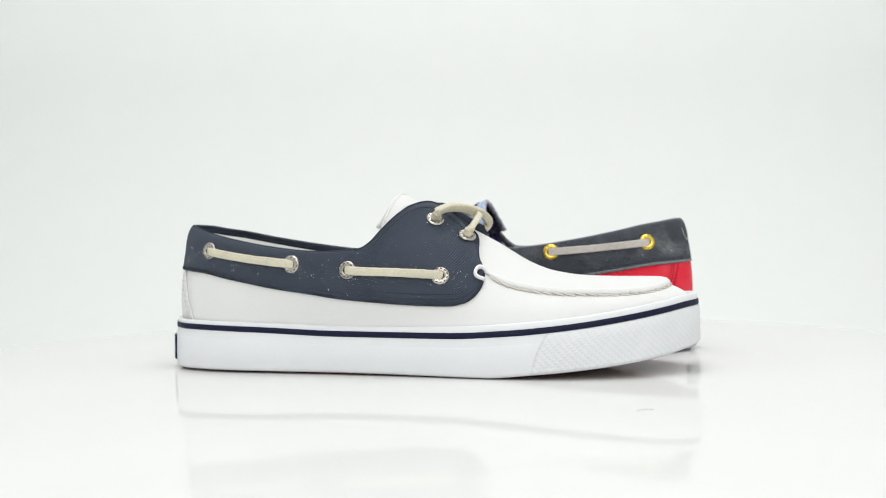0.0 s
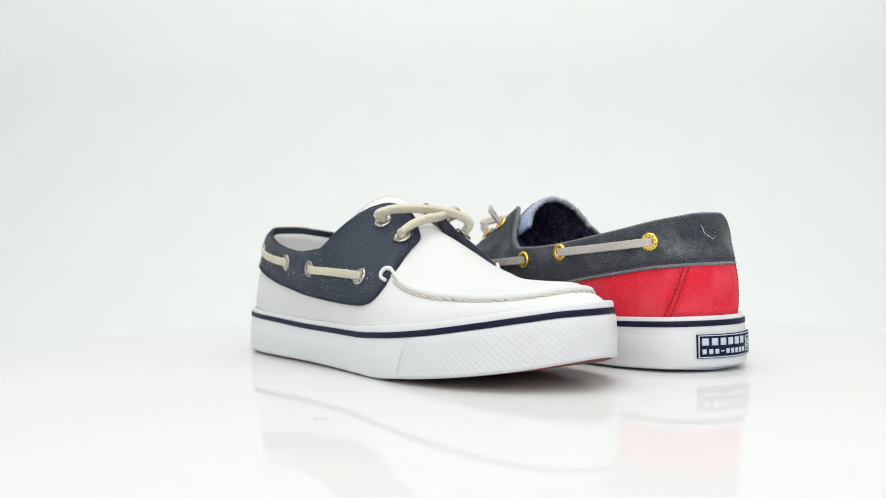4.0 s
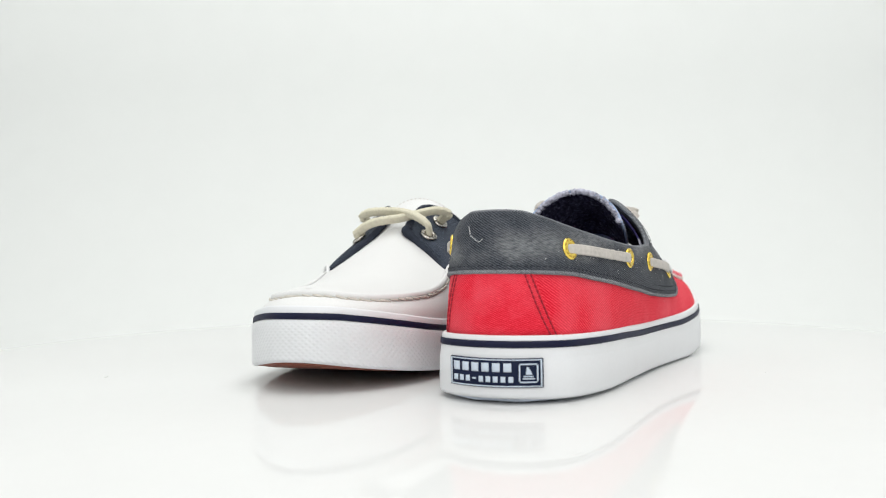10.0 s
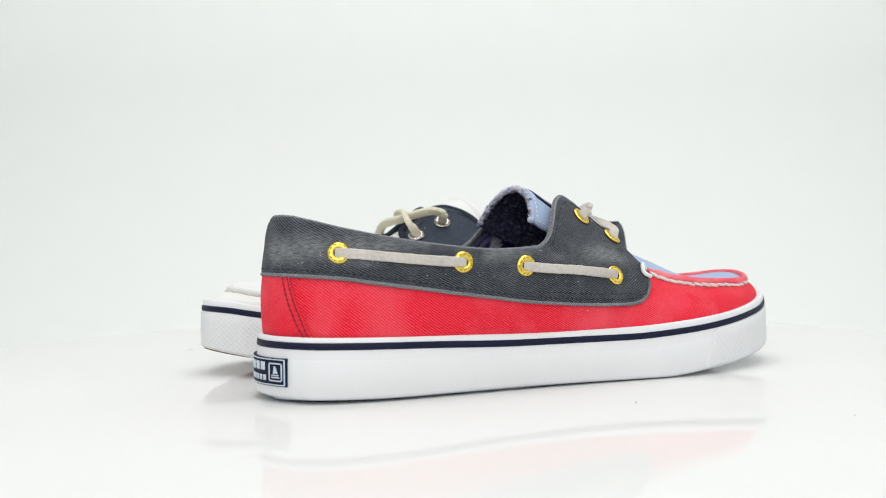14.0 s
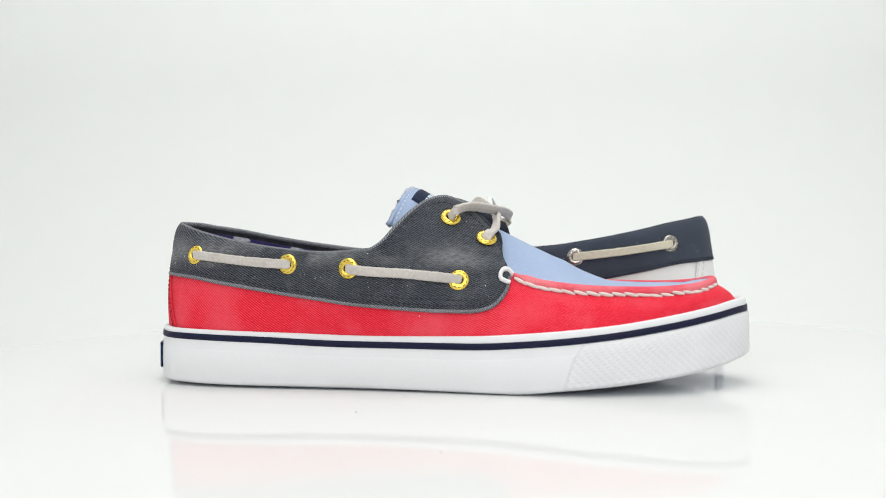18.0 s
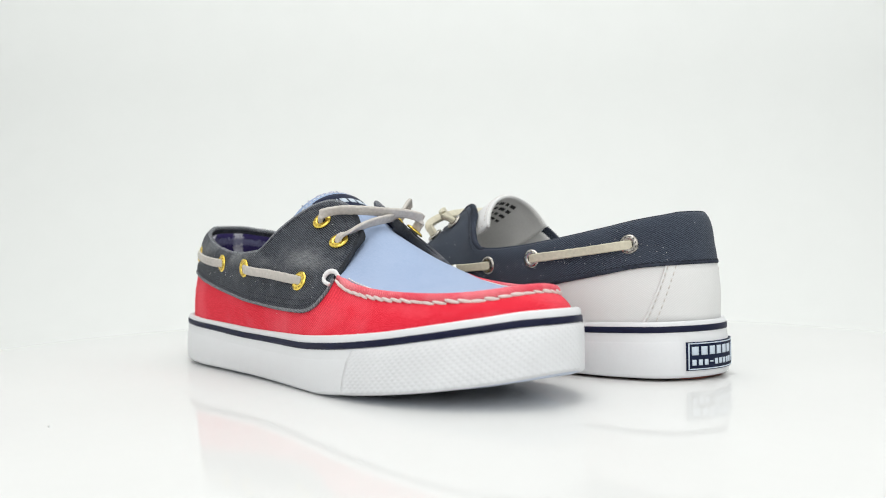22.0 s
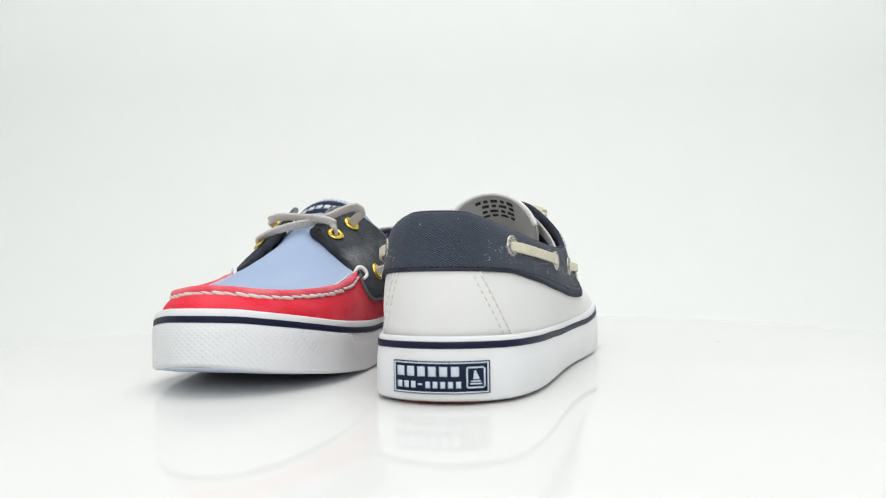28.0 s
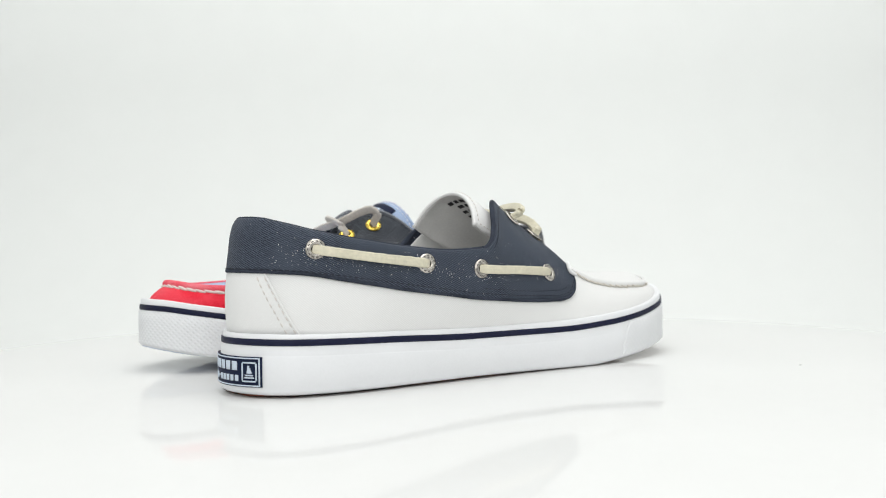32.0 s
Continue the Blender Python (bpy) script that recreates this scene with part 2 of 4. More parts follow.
def sheet(g, thick, uv=None, out=None, loop=False):
    """A grid of points made into a cloth of that thickness; g is its outer face. out: a point on the inner side."""
    nu, nv, _ = g.shape
    n = grid_normals(g)
    if out is not None:
        side = np.sum(n * (g - np.asarray(out)), axis=2)
        if np.sum(side) < 0:
            n = -n
    inner = g - n * thick
    if uv is None:
        uu = np.mean([arclen(g[:, j]) for j in range(0, nv, max(1, nv // 4))], axis=0)
        vv = np.mean([arclen(g[i]) for i in range(0, nu, max(1, nu // 6))], axis=0)
        uv = np.stack(np.meshgrid(uu, vv, indexing="ij"), 2)
    verts = [*g.reshape(-1, 3), *inner.reshape(-1, 3)]
    uvs = [*uv.reshape(-1, 2), *uv.reshape(-1, 2)]
    k, faces = nu * nv, []
    for i in range(nu - 1):
        for j in range(nv - 1):
            a, b, c, d = i * nv + j, (i + 1) * nv + j, (i + 1) * nv + j + 1, i * nv + j + 1
            faces += [(a, b, c, d), (k + d, k + c, k + b, k + a)]
    rim = [i * nv for i in range(nu)] + [(nu - 1) * nv + j for j in range(1, nv)]
    rim += [i * nv + nv - 1 for i in range(nu - 2, -1, -1)] + [j for j in range(nv - 2, 0, -1)]
    if loop:
        # the last column is the first: weld it and close only the two long edges
        last = (nu - 1) * nv
        weld = lambda i: (i - last if last <= i < k else (i - last if i >= k + last else i))
        faces = [tuple(weld(i) for i in f) for f in faces]
        for e in (0, nv - 1):
            for i in range(nu - 1):
                a, b = weld(i * nv + e), weld((i + 1) * nv + e)
                faces.append((a, k + a, k + b, b))
        return verts, faces, uvs
    for a, b in zip(rim, rim[1:] + rim[:1]):
        faces.append((a, k + a, k + b, b))
    return verts, faces, uvs


def sweep(path, w, t, across, sides=8, square=1.0, twist=None):
    """A rod along the path: half-width w in the direction across, half-thickness t square to it."""
    p = np.asarray(path, float)
    n = len(p)
    tan = np.gradient(p, axis=0)
    tan /= np.maximum(np.linalg.norm(tan, axis=1, keepdims=True), 1e-12)
    ac = np.broadcast_to(np.asarray(across, float), (n, 3)).copy()
    ac -= tan * np.sum(ac * tan, axis=1, keepdims=True)
    ac /= np.maximum(np.linalg.norm(ac, axis=1, keepdims=True), 1e-12)
    up = np.cross(tan, ac)
    w, t = np.broadcast_to(w, n), np.broadcast_to(t, n)
    ang = np.linspace(0, 2 * np.pi, sides, endpoint=False) + np.pi / sides
    cx, sx = np.cos(ang), np.sin(ang)
    cx, sx = np.sign(cx) * np.abs(cx) ** square, np.sign(sx) * np.abs(sx) ** square
    verts, uvs, faces = [], [], []
    al = arclen(p)
    for i in range(n):
        for j in range(sides):
            verts.append(p[i] + ac[i] * w[i] * cx[j] + up[i] * t[i] * sx[j])
            uvs.append((al[i], j * 0.001))
    for i in range(n - 1):
        for j in range(sides):
            a, b = i * sides + j, i * sides + (j + 1) % sides
            faces.append((a, b, b + sides, a + sides))
    faces.append(tuple(range(sides))[::-1])
    faces.append(tuple((n - 1) * sides + j for j in range(sides)))
    return verts, faces, uvs


def strap(path, w, t, across):
    """A flat strip of leather with slightly broken edges."""
    p = np.asarray(path, float)
    n = len(p)
    tan = np.gradient(p, axis=0)
    tan /= np.maximum(np.linalg.norm(tan, axis=1, keepdims=True), 1e-12)
    ac = np.broadcast_to(np.asarray(across, float), (n, 3)).copy()
    ac -= tan * np.sum(ac * tan, axis=1, keepdims=True)
    ac /= np.maximum(np.linalg.norm(ac, axis=1, keepdims=True), 1e-12)
    up = np.cross(tan, ac)
    prof = [(-1, -0.55), (-0.8, -1), (0.8, -1), (1, -0.55), (1, 0.5), (0.78, 0.95), (0, 1.1), (-0.78, 0.95), (-1, 0.5)]
    m = len(prof)
    rough = np.random.default_rng(5).normal(0, 0.035, (n, 2))
    verts = [p[i] + ac[i] * w * (a + rough[i, 0] * (1 if a > 0 else -0.6)) + up[i] * t * (b + rough[i, 1]) for i in range(n) for a, b in prof]
    al = arclen(p)
    uvs = [(al[i], j * 0.001) for i in range(n) for j in range(m)]
    faces = [(i * m + j, i * m + (j + 1) % m, (i + 1) * m + (j + 1) % m, (i + 1) * m + j) for i in range(n - 1) for j in range(m)]
    faces += [tuple(range(m))[::-1], tuple((n - 1) * m + j for j in range(m))]
    return verts, faces, uvs


def ring(centre, normal, r_out, r_in, height, seg=28):
    """A domed flange round a hole."""
    z = Vector(normal).normalized()
    x = z.orthogonal().normalized()
    y = z.cross(x)
    prof = [(r_in, -height), (r_in, 0.35 * height), (r_in + 0.22 * (r_out - r_in), height), (r_in + 0.65 * (r_out - r_in), 0.85 * height), (r_out, 0.1 * height), (r_out, -height)]
    verts, faces = [], []
    for i in range(seg):
        a = 2 * math.pi * i / seg
        d = x * math.cos(a) + y * math.sin(a)
        verts += [tuple(Vector(centre) + d * r + z * h) for r, h in prof]
    m = len(prof)
    for i in range(seg):
        for j in range(m):
            a, b = i * m + j, i * m + (j + 1) % m
            c, d = ((i + 1) % seg) * m + (j + 1) % m, ((i + 1) % seg) * m + j
            faces.append((a, b, c, d))
    return verts, faces, None


WHITE_ACRYLIC = plain("white_acrylic", (0.772, 0.777, 0.772), 0.05, spec=0.022, grain=120, relief=0.0, vary=0.012)
WHITE_PAPER = plain("white_paper", (0.843, 0.858, 0.848), 0.95, spec=0.05, grain=400, relief=0.1, vary=0.012)


def disc(r, z0, z1, seg=360):
    """A round plate with a softly rounded upper rim."""
    prof = [(r, z0)] + [(r - 0.003 * (1 - math.cos(a)), z1 - 0.003 * (1 - math.sin(a))) for a in np.linspace(0, math.pi / 2, 7)]
    m = len(prof)
    verts = [(q * math.cos(2 * math.pi * i / seg), q * math.sin(2 * math.pi * i / seg), z) for i in range(seg) for q, z in prof]
    faces = [(i * m + j, ((i + 1) % seg) * m + j, ((i + 1) % seg) * m + j + 1, i * m + j + 1) for i in range(seg) for j in range(m - 1)]
    faces += [tuple(i * m + m - 1 for i in range(seg)), tuple(i * m for i in range(seg))[::-1]]
    return verts, faces, None


WHITE_ACRYLIC.node_tree.nodes["Principled BSDF"].inputs["Specular Tint"].default_value = (0.09, 0.09, 0.09, 1)
turntable = tagged(part("turntable", disc(0.305, -0.0995, 0.0), WHITE_ACRYLIC), "round glossy white acrylic turntable carrying two shoes", "turntable")
turntable.data.polygons.foreach_set("use_smooth", [False] * len(turntable.data.polygons))


def box(x0, x1, y0, y1, z0, z1):
    v = [(x, y, z) for x in (x0, x1) for y in (y0, y1) for z in (z0, z1)]
    f = [(0, 1, 3, 2), (4, 6, 7, 5), (0, 4, 5, 1), (2, 3, 7, 6), (0, 2, 6, 4), (1, 5, 7, 3)]
    return v, f, None


def flat(ob):
    ob.data.polygons.foreach_set("use_smooth", [False] * len(ob.data.polygons))
    return ob


# a paper sweep: level under the turntable, curving up into the back of the tent
sw = [(-1.6, -0.1000), (0.42, -0.1000)]
sw += [(0.42 + 0.4 * math.sin(a), -0.1000 + 0.4 * (1 - math.cos(a))) for a in np.linspace(0.06, math.pi / 2, 24)]
sw += [(0.82, 1.4)]
sg = np.array([[(x, y, z) for y, z in sw] for x in np.linspace(-0.9, 0.9, 9)])
tagged(part("backdrop", sheet(sg, 0.003, out=(0, 0, -5)), WHITE_PAPER), "seamless white paper sweep behind and under the turntable", kind="structure")
# unseen tent sides and ceiling; the front wall is added to close the box
for nm, q in (("wall_left", (-0.93, -0.905, -1.6, 0.85, -0.02, 1.4)), ("wall_right", (0.905, 0.93, -1.6, 0.85, -0.02, 1.4)),
              ("added_front_wall", (-0.93, 0.93, -1.63, -1.605, -0.02, 1.4)), ("ceiling", (-0.93, 0.93, -1.63, 0.85, 1.403, 1.42))):
    tagged(flat(part(nm, box(*q), WHITE_PAPER)), "plain white fabric tent side, out of view", kind="structure")

# ---------------------------------------------------------------- shoe form (metres, x from heel to toe, y to the left)
SOLE = np.array([(-5, 0), (-3, 11), (3.5, 22.5), (14, 30.3), (38, 35.6), (72, 38), (100, 39.8), (125, 42), (147, 44.6), (165, 46.6), (184, 47.8), (203, 46.8),
                 (221, 43), (237, 37), (250.5, 28), (260, 18), (265.5, 9), (267, 0)]) / 1000
BASE = np.array([(-1, 0), (0.8, 10.3), (7.5, 20), (17.5, 27.4), (40, 33), (72, 35.5), (100, 37.3), (125, 39.5), (147, 42.3), (165, 44.5), (183, 45.6), (201, 44.4),
                 (218, 40.6), (233.5, 34.5), (246.5, 25.8), (255.5, 16.5), (260.5, 8), (262, 0)]) / 1000
RIM = np.array([(1.2, 0, 62), (2.8, 8.6, 61), (8.2, 15.6, 60.5), (20, 23.3, 59.5), (45, 31.5, 56), (72, 36.3, 53), (100, 39, 50), (125, 39, 47.5), (147, 38, 46.5),
                (165, 34.5, 48.5), (180, 36, 44), (197, 36.5, 41.5), (215, 35, 40.5), (230, 30.5, 40.3), (241, 24, 40.9), (248, 16, 42), (251.5, 8, 43), (252.5, 0, 43.3)]) / 1000
HEEL = [0.0]
zflat = smooth(np.array([-5, 3, 168, 190, 212, 233, 253, 264, 267]) / 1000, np.array([0.5, 0.25, 0.25, 1.9, 3.9, 6.4, 9.6, 12.2, 13]) / 1000)


def zbot(x):
    """Underside of the sole: flat from the arch to the ball, rising at the toe and, worn round, at the very heel."""
    return zflat(x) + HEEL[0] * np.clip(1 - (np.asarray(x, float) + 0.005) / 0.05, 0, 1) ** 1.6


zstripe = smooth(np.array([-5, 53, 98, 150, 180, 208, 232, 252, 262, 267]) / 1000, np.array([24.6, 23, 21.3, 21, 22.5, 25.2, 28.6, 32, 33.8, 34.3]) / 1000)
ztop = smooth(np.array([-5, 68, 112, 153, 178, 212, 233, 253, 262, 267]) / 1000, np.array([26.6, 24.6, 23.5, 24, 25.4, 28.5, 31.6, 35, 36.8, 37.3]) / 1000)
zcol_top = smooth(np.array([1.2, 5, 10, 22, 36, 64, 87, 100, 107, 112, 119, 125, 130, 136, 143, 150, 155, 160, 163, 165.5, 167, 167.8]) / 1000,
                  np.array([74.9, 74.6, 73.6, 71.6, 68.5, 63.4, 60.3, 59.6, 59.7, 62.2, 70.6, 77.8, 81.8, 83.6, 81.6, 77.3, 73.8, 69.8, 65.3, 59.5, 54, 49.6]) / 1000)
sag = smooth(np.array([1, 10, 25, 60, 85, 104, 112, 122, 140, 150, 158, 163, 166, 168]) / 1000, np.array([0, 0.7, 2.0, 1.7, 0.8, -0.6, -0.9, -0.4, 0, 1.0, 2.8, 2.4, 1.0, 0.3]) / 1000)
# the flaps' front edges turn in over the vamp
turn_in = smooth(np.array([146, 150, 155, 158, 160.5, 163, 165.5, 167, 168]) / 1000, [0, 0.05, 0.18, 0.30, 0.44, 0.58, 0.8, 0.95, 1.0])
turn_back = smooth(np.array([158, 161, 163, 165.5, 167, 168]) / 1000, [0, 0.04, 0.13, 0.42, 0.6, 0.6])
FLAP = {1: 0.0, -1: 0.0}


def rim_height(q, x):
    """Top line of the collar; the right side has sagged a little."""
    return zcol_top(x) - np.where(np.asarray(q) < 0, sag(x), 0.0)


zcol_bot = smooth(np.array([1.2, 22, 36, 52, 69, 85, 99, 113, 127, 139, 151, 158, 162, 165, 167, 167.8]) / 1000,
                  np.array([51.0, 49.2, 47.0, 44.6, 41.7, 39.4, 37.3, 36.0, 34.9, 34.3, 34.1, 35.3, 37.4, 40.5, 44, 48]) / 1000)
lean = smooth(np.array([1, 60, 100, 112, 125, 136, 150, 158, 168]) / 1000, [0.11, 0.05, 0.03, 0.17, 0.43, 0.52, 0.68, 0.78, 0.85])
zmid = smooth(np.array([100, 112, 120, 128, 134, 141, 150, 156, 162, 172, 185, 197, 212, 228, 248, 253]) / 1000,
              np.array([87.4, 88.8, 88.4, 84.6, 81.0, 77.4, 73, 70, 66.8, 61.5, 55, 50.5, 48, 47.3, 47, 46]) / 1000)
aside = smooth(np.array([0, 30, 75, 110, 260]) / 1000, np.array([1.5, 1.5, 0.5, 0, 0]) / 1000)
N = 34
SINK = [0.0]
drop_x = smooth(np.array([0, 165, 190, 260]) / 1000, np.array([0, 0, 1, 1]) / 1000)


# the last is not symmetric: what its left and right sides add to the half-width
left_more = smooth(np.array([0, 20, 38, 55, 72, 100, 125, 147, 168, 185, 203, 212, 221, 236, 250, 258, 267]) / 1000,
                   np.array([0, 0, -0.6, -2.2, -4.0, -6.0, -6.6, -6.3, -5.9, -5.5, -3.8, -2.8, -1.9, -0.8, 0.5, 0.7, 0]) / 1000)
rim_more = smooth(np.array([0, 40, 72, 100, 125, 147, 163]) / 1000, np.array([0, 0, -1.4, -2.4, -2.4, -1.3, 0]) / 1000)
right_more = smooth(np.array([-5, 3, 10, 20, 45, 100, 140, 185, 212, 240, 258, 267]) / 1000, np.array([0, -0.8, -1.0, -0.8, 0, 0, 0.4, 1.2, 1.3, 1.0, 0.2, 0]) / 1000)


def closed(stations, q):
    s = np.asarray(stations)
    full = np.vstack([s, s[-2:0:-1] * np.array([1, -1] + [1] * (s.shape[1] - 2))])
    q = np.mod(np.asarray(q, float), N)
    i = q.astype(int)
    if s.shape[1] == 3 and SINK[0]:
        full[:, 2] -= drop_x(full[:, 0]) * SINK[0]
    t = (q - i)[:, None]
    if s.shape[1] == 2:
        k = np.clip(np.abs(full[:, 1]) / 0.008, 0, 1)
        full[:, 1] += k * np.where(full[:, 1] > 0, left_more(full[:, 0]), -right_more(full[:, 0]))
    else:
        full[:, 1] += np.where(full[:, 1] > 0, rim_more(full[:, 0]), 0)
    a, b, c, d = (full[(i + k) % N] for k in (-1, 0, 1, 2))
    return 0.5 * (2 * b + (c - a) * t + (2 * a - 5 * b + 4 * c - d) * t ** 2 + (3 * b - a - 3 * c + d) * t ** 3)


def plan_normal(stations, q):
    d = closed(stations, np.asarray(q) + 0.02)[:, :2] - closed(stations, np.asarray(q) - 0.02)[:, :2]
    d /= np.maximum(np.linalg.norm(d, axis=1, keepdims=True), 1e-12)
    return np.stack([-d[:, 1], d[:, 0]], 1)


QX = np.linspace(0, 17, 1701)
RX = closed(RIM, QX)[:, 0]


def q_of(x, side):
    """Place along the rim from the distance to the heel; side +1 left, -1 right."""
    return side * np.interp(x, RX, QX)


def upper(q, z, off=0.0):
    """Points of the upper's skin at places q and heights z (arrays of one shape)."""
    q, z = np.broadcast_arrays(np.asarray(q, float), np.asarray(z, float))
    sh = q.shape
    q, z = q.ravel(), z.ravel()
    b, r = closed(BASE, q), closed(RIM, q)
    zb = ztop(b[:, 0]) - 0.0015
    v = (z - zb) / (r[:, 2] - zb)
    vv = np.clip(v, 0, 1)[:, None]
    n = plan_normal(RIM, q)
    p = b * (1 - vv) + r[:, :2] * vv + n * (0.0016 * np.sin(np.pi * vv))
    dz = np.maximum(z - r[:, 2], 0)
    cv = np.interp(r[:, 0], [0.12, 0.15], [0.2, 0.75])
    more = np.where(r[:, 1] < 0, FLAP[-1], FLAP[1]) * np.interp(r[:, 0], [0.125, 0.152], [0, 1])
    fold = np.clip(dz / np.maximum(zcol_top(r[:, 0]) - r[:, 2], 1e-4), 0, 1.05) ** 1.5
    ln = (lean(r[:, 0]) * (1 + more) * (1.0 - cv * 0.66 + cv * dz / 0.03) + turn_in(r[:, 0]) * fold) * dz
    damp = np.interp(r[:, 0], [0.05, 0.11], [1.0, 0.0])
    d = np.stack([n[:, 0] * damp, n[:, 1]], 1)
    p = p - d / np.maximum(np.linalg.norm(d, axis=1, keepdims=True), 1e-9) * ln[:, None]
    p[:, 0] -= turn_back(r[:, 0]) * dz * fold
    p = p + n * off
    p[:, 1] += aside(r[:, 0]) * vv[:, 0]
    return np.concatenate([p, z[:, None]], 1).reshape(*sh, 3)


def skin(x, z, side, off=0.0):
    """A point of the upper and its outward normal, from x, height and side."""
    q = float(q_of(x, side))
    e = 0.05
    p = upper(np.array([q, q - e, q + e, q, q]), np.array([z, z, z, z - 0.001, z + 0.001]))
    n = np.cross(p[2] - p[1], p[4] - p[3])
    n /= np.linalg.norm(n)
    if n[1] * side < 0:
        n = -n
    return p[0] + n * off, n


def wall(q, rows):
    """Sole wall: at places q, rows of (outward offset, height function of x)."""
    o, n = closed(SOLE, q), plan_normal(SOLE, q)
    g = []
    for off, zf in rows:
        p = o + n * off
        g.append(np.concatenate([p, zf(o[:, 0])[:, None]], 1))
    return np.stack(g, 1)


def lerp_z(f):
    return lambda x: zbot(x) + f * (ztop(x) - zbot(x))


mm = 0.001
EYELETS = [(22, 59.4), (72, 53.6), (100, 50.6), (147, 46.4), (141, 73.8), (157, 64.2)]


def stitch_run(pts, length, gap, r, lift=0.0):
    """Short thread stitches laid along a line of points."""
    p = np.asarray(pts)
    al = arclen(p)
    out, s = [], 0.0
    while s + length < al[-1]:
        q = [np.array([np.interp(u, al, p[:, k]) for k in range(3)]) for u in np.linspace(s, s + length, 3)]
        out.append(sweep(q, [r * 0.6, r, r * 0.6], [r * 0.6, r, r * 0.6], (0.1, 0.2, 1), sides=5))
        s += length + gap
    return join(*out)


def heel_patch(y0, y1, z0, z1, off, thick, n=16):
    """A strip that follows the curve of the heel."""
    qs = np.linspace(-2.2, 2.2, 221)
    o, nn = closed(SOLE, qs), plan_normal(SOLE, qs)
    ys = np.linspace(y0, y1, n)
    qi = np.interp(ys, o[:, 1], qs)
    o, nn = closed(SOLE, qi), plan_normal(SOLE, qi)
    g = np.array([[(*(o[i] + nn[i] * off), z) for z in np.linspace(z0, z1, 4)] for i in range(n)])
    return sheet(g, thick, out=(0.1, 0, 0.01))


def boat_shoe(look_of):
    """One moccasin-toe canvas boat shoe; look_of names the materials of its parts."""
    shoe = new("boat_shoe")
    SINK[0] = look_of["sink"]
    HEEL[0] = look_of["heel_rise"] * mm
    FLAP[1], FLAP[-1] = look_of["flap_lean"]
    # ---- sole
    qa = np.linspace(0, N, 273)
    gap = lambda x: look_of["gap"] * mm * np.interp(x, [0.1, 0.17], [1, 0.25])
    rows = [(-4.5 * mm, lambda x: zbot(x) + gap(x) + 1.0 * mm), (-1.2 * mm, lambda x: zbot(x) + gap(x)), (-0.35 * mm, lambda x: zbot(x) + gap(x) + 0.6 * mm), (0.0, lambda x: zbot(x) + gap(x) + 1.7 * mm),
            (0.05 * mm, lerp_z(0.35)), (-0.12 * mm, lambda x: zstripe(x) - 7.5 * mm), (-0.32 * mm, lambda x: zstripe(x) - 7.0 * mm), (-0.4 * mm, lambda x: zstripe(x) - 6.6 * mm),
            (-0.6 * mm, lambda x: zstripe(x) - 4.5 * mm), (-0.9 * mm, lambda x: zstripe(x) - 2.7 * mm), (-1.1 * mm, zstripe), (-1.25 * mm, lambda x: ztop(x) - 0.7 * mm),
            (-1.9 * mm, ztop), (-3.2 * mm, lambda x: ztop(x) - 0.2 * mm), (-6.5 * mm, lambda x: ztop(x) - 1.5 * mm)]
    side_wall = part("sidewall", sheet(wall(qa, rows), 0.8 * mm, out=(0.13, 0, 0.012), loop=True), M["rubber"], shoe, "white rubber foxing band")
    rows = [(-0.62 * mm, lambda x: zstripe(x) - 2.75 * mm), (-0.45 * mm, lambda x: zstripe(x) - 2.4 * mm), (-0.6 * mm, lambda x: zstripe(x) - 0.4 * mm), (-0.85 * mm, zstripe)]
    part("stripe", sheet(wall(qa, rows), 0.6 * mm, out=(0.13, 0, 0.02), loop=True), M["stripe"], side_wall, "thin navy rubber stripe")
    rows = [(0.0 * mm, lambda x: zbot(x) + gap(x) + 1.0 * mm), (0.07 * mm, lambda x: zbot(x) + gap(x) + 1.6 * mm), (0.11 * mm, lerp_z(0.3)), (0.10 * mm, lerp_z(0.55)), (-0.05 * mm, lambda x: zstripe(x) - 3.6 * mm), (-0.4 * mm, lambda x: zstripe(x) - 3.1 * mm)]
    part("toe_bumper", sheet(np.stack([wall(np.linspace(10.3 + 0.13 * k * k * 0.2, N - 10.3 - 0.13 * k * k * 0.2, 120), [r])[:, 0] for k, r in enumerate(rows)], 1), 0.8 * mm, out=(0.13, 0, 0.02)), M["studs"], side_wall, "white toe bumper with small raised diamonds")
    xs = np.linspace(-0.6, 264.2, 90) * mm
    qs = np.linspace(0, 17, 600)
    inset = np.interp(xs, [0.03, 0.09], [4.6, 2.8]) * mm
    half = np.interp(xs, closed(SOLE, qs)[:, 0], closed(SOLE, qs)[:, 1]) - inset
    other = np.interp(xs, closed(SOLE, -qs)[:, 0], -closed(SOLE, -qs)[:, 1]) - inset
    g = np.array([[(x, (h if e > 0 else o) * e, zbot(x) - 0.1 * mm + (0.6 * mm if abs(e) == 1 else 0)) for e in np.linspace(-1, 1, 9)] for x, h, o in zip(xs, half, other)])
    part("outsole", sheet(g, 1.2 * mm, out=(0.13, 0, 0.1)), M[look_of["outsole"]], shoe, look_of["outsole_label"])
    # ---- heel label with bars for its lettering
    z_lo, z_hi = (z * mm for z in look_of["label_z"])
    up = lambda f: z_lo + f * (z_hi - z_lo)
    lab = part("heel_label", heel_patch(-18.4 * mm, 18.9 * mm, z_lo, z_hi, 0.9 * mm, 1.2 * mm), M["label_navy"], shoe, "navy rubber heel label with pale border")
    t = 1.15 * mm
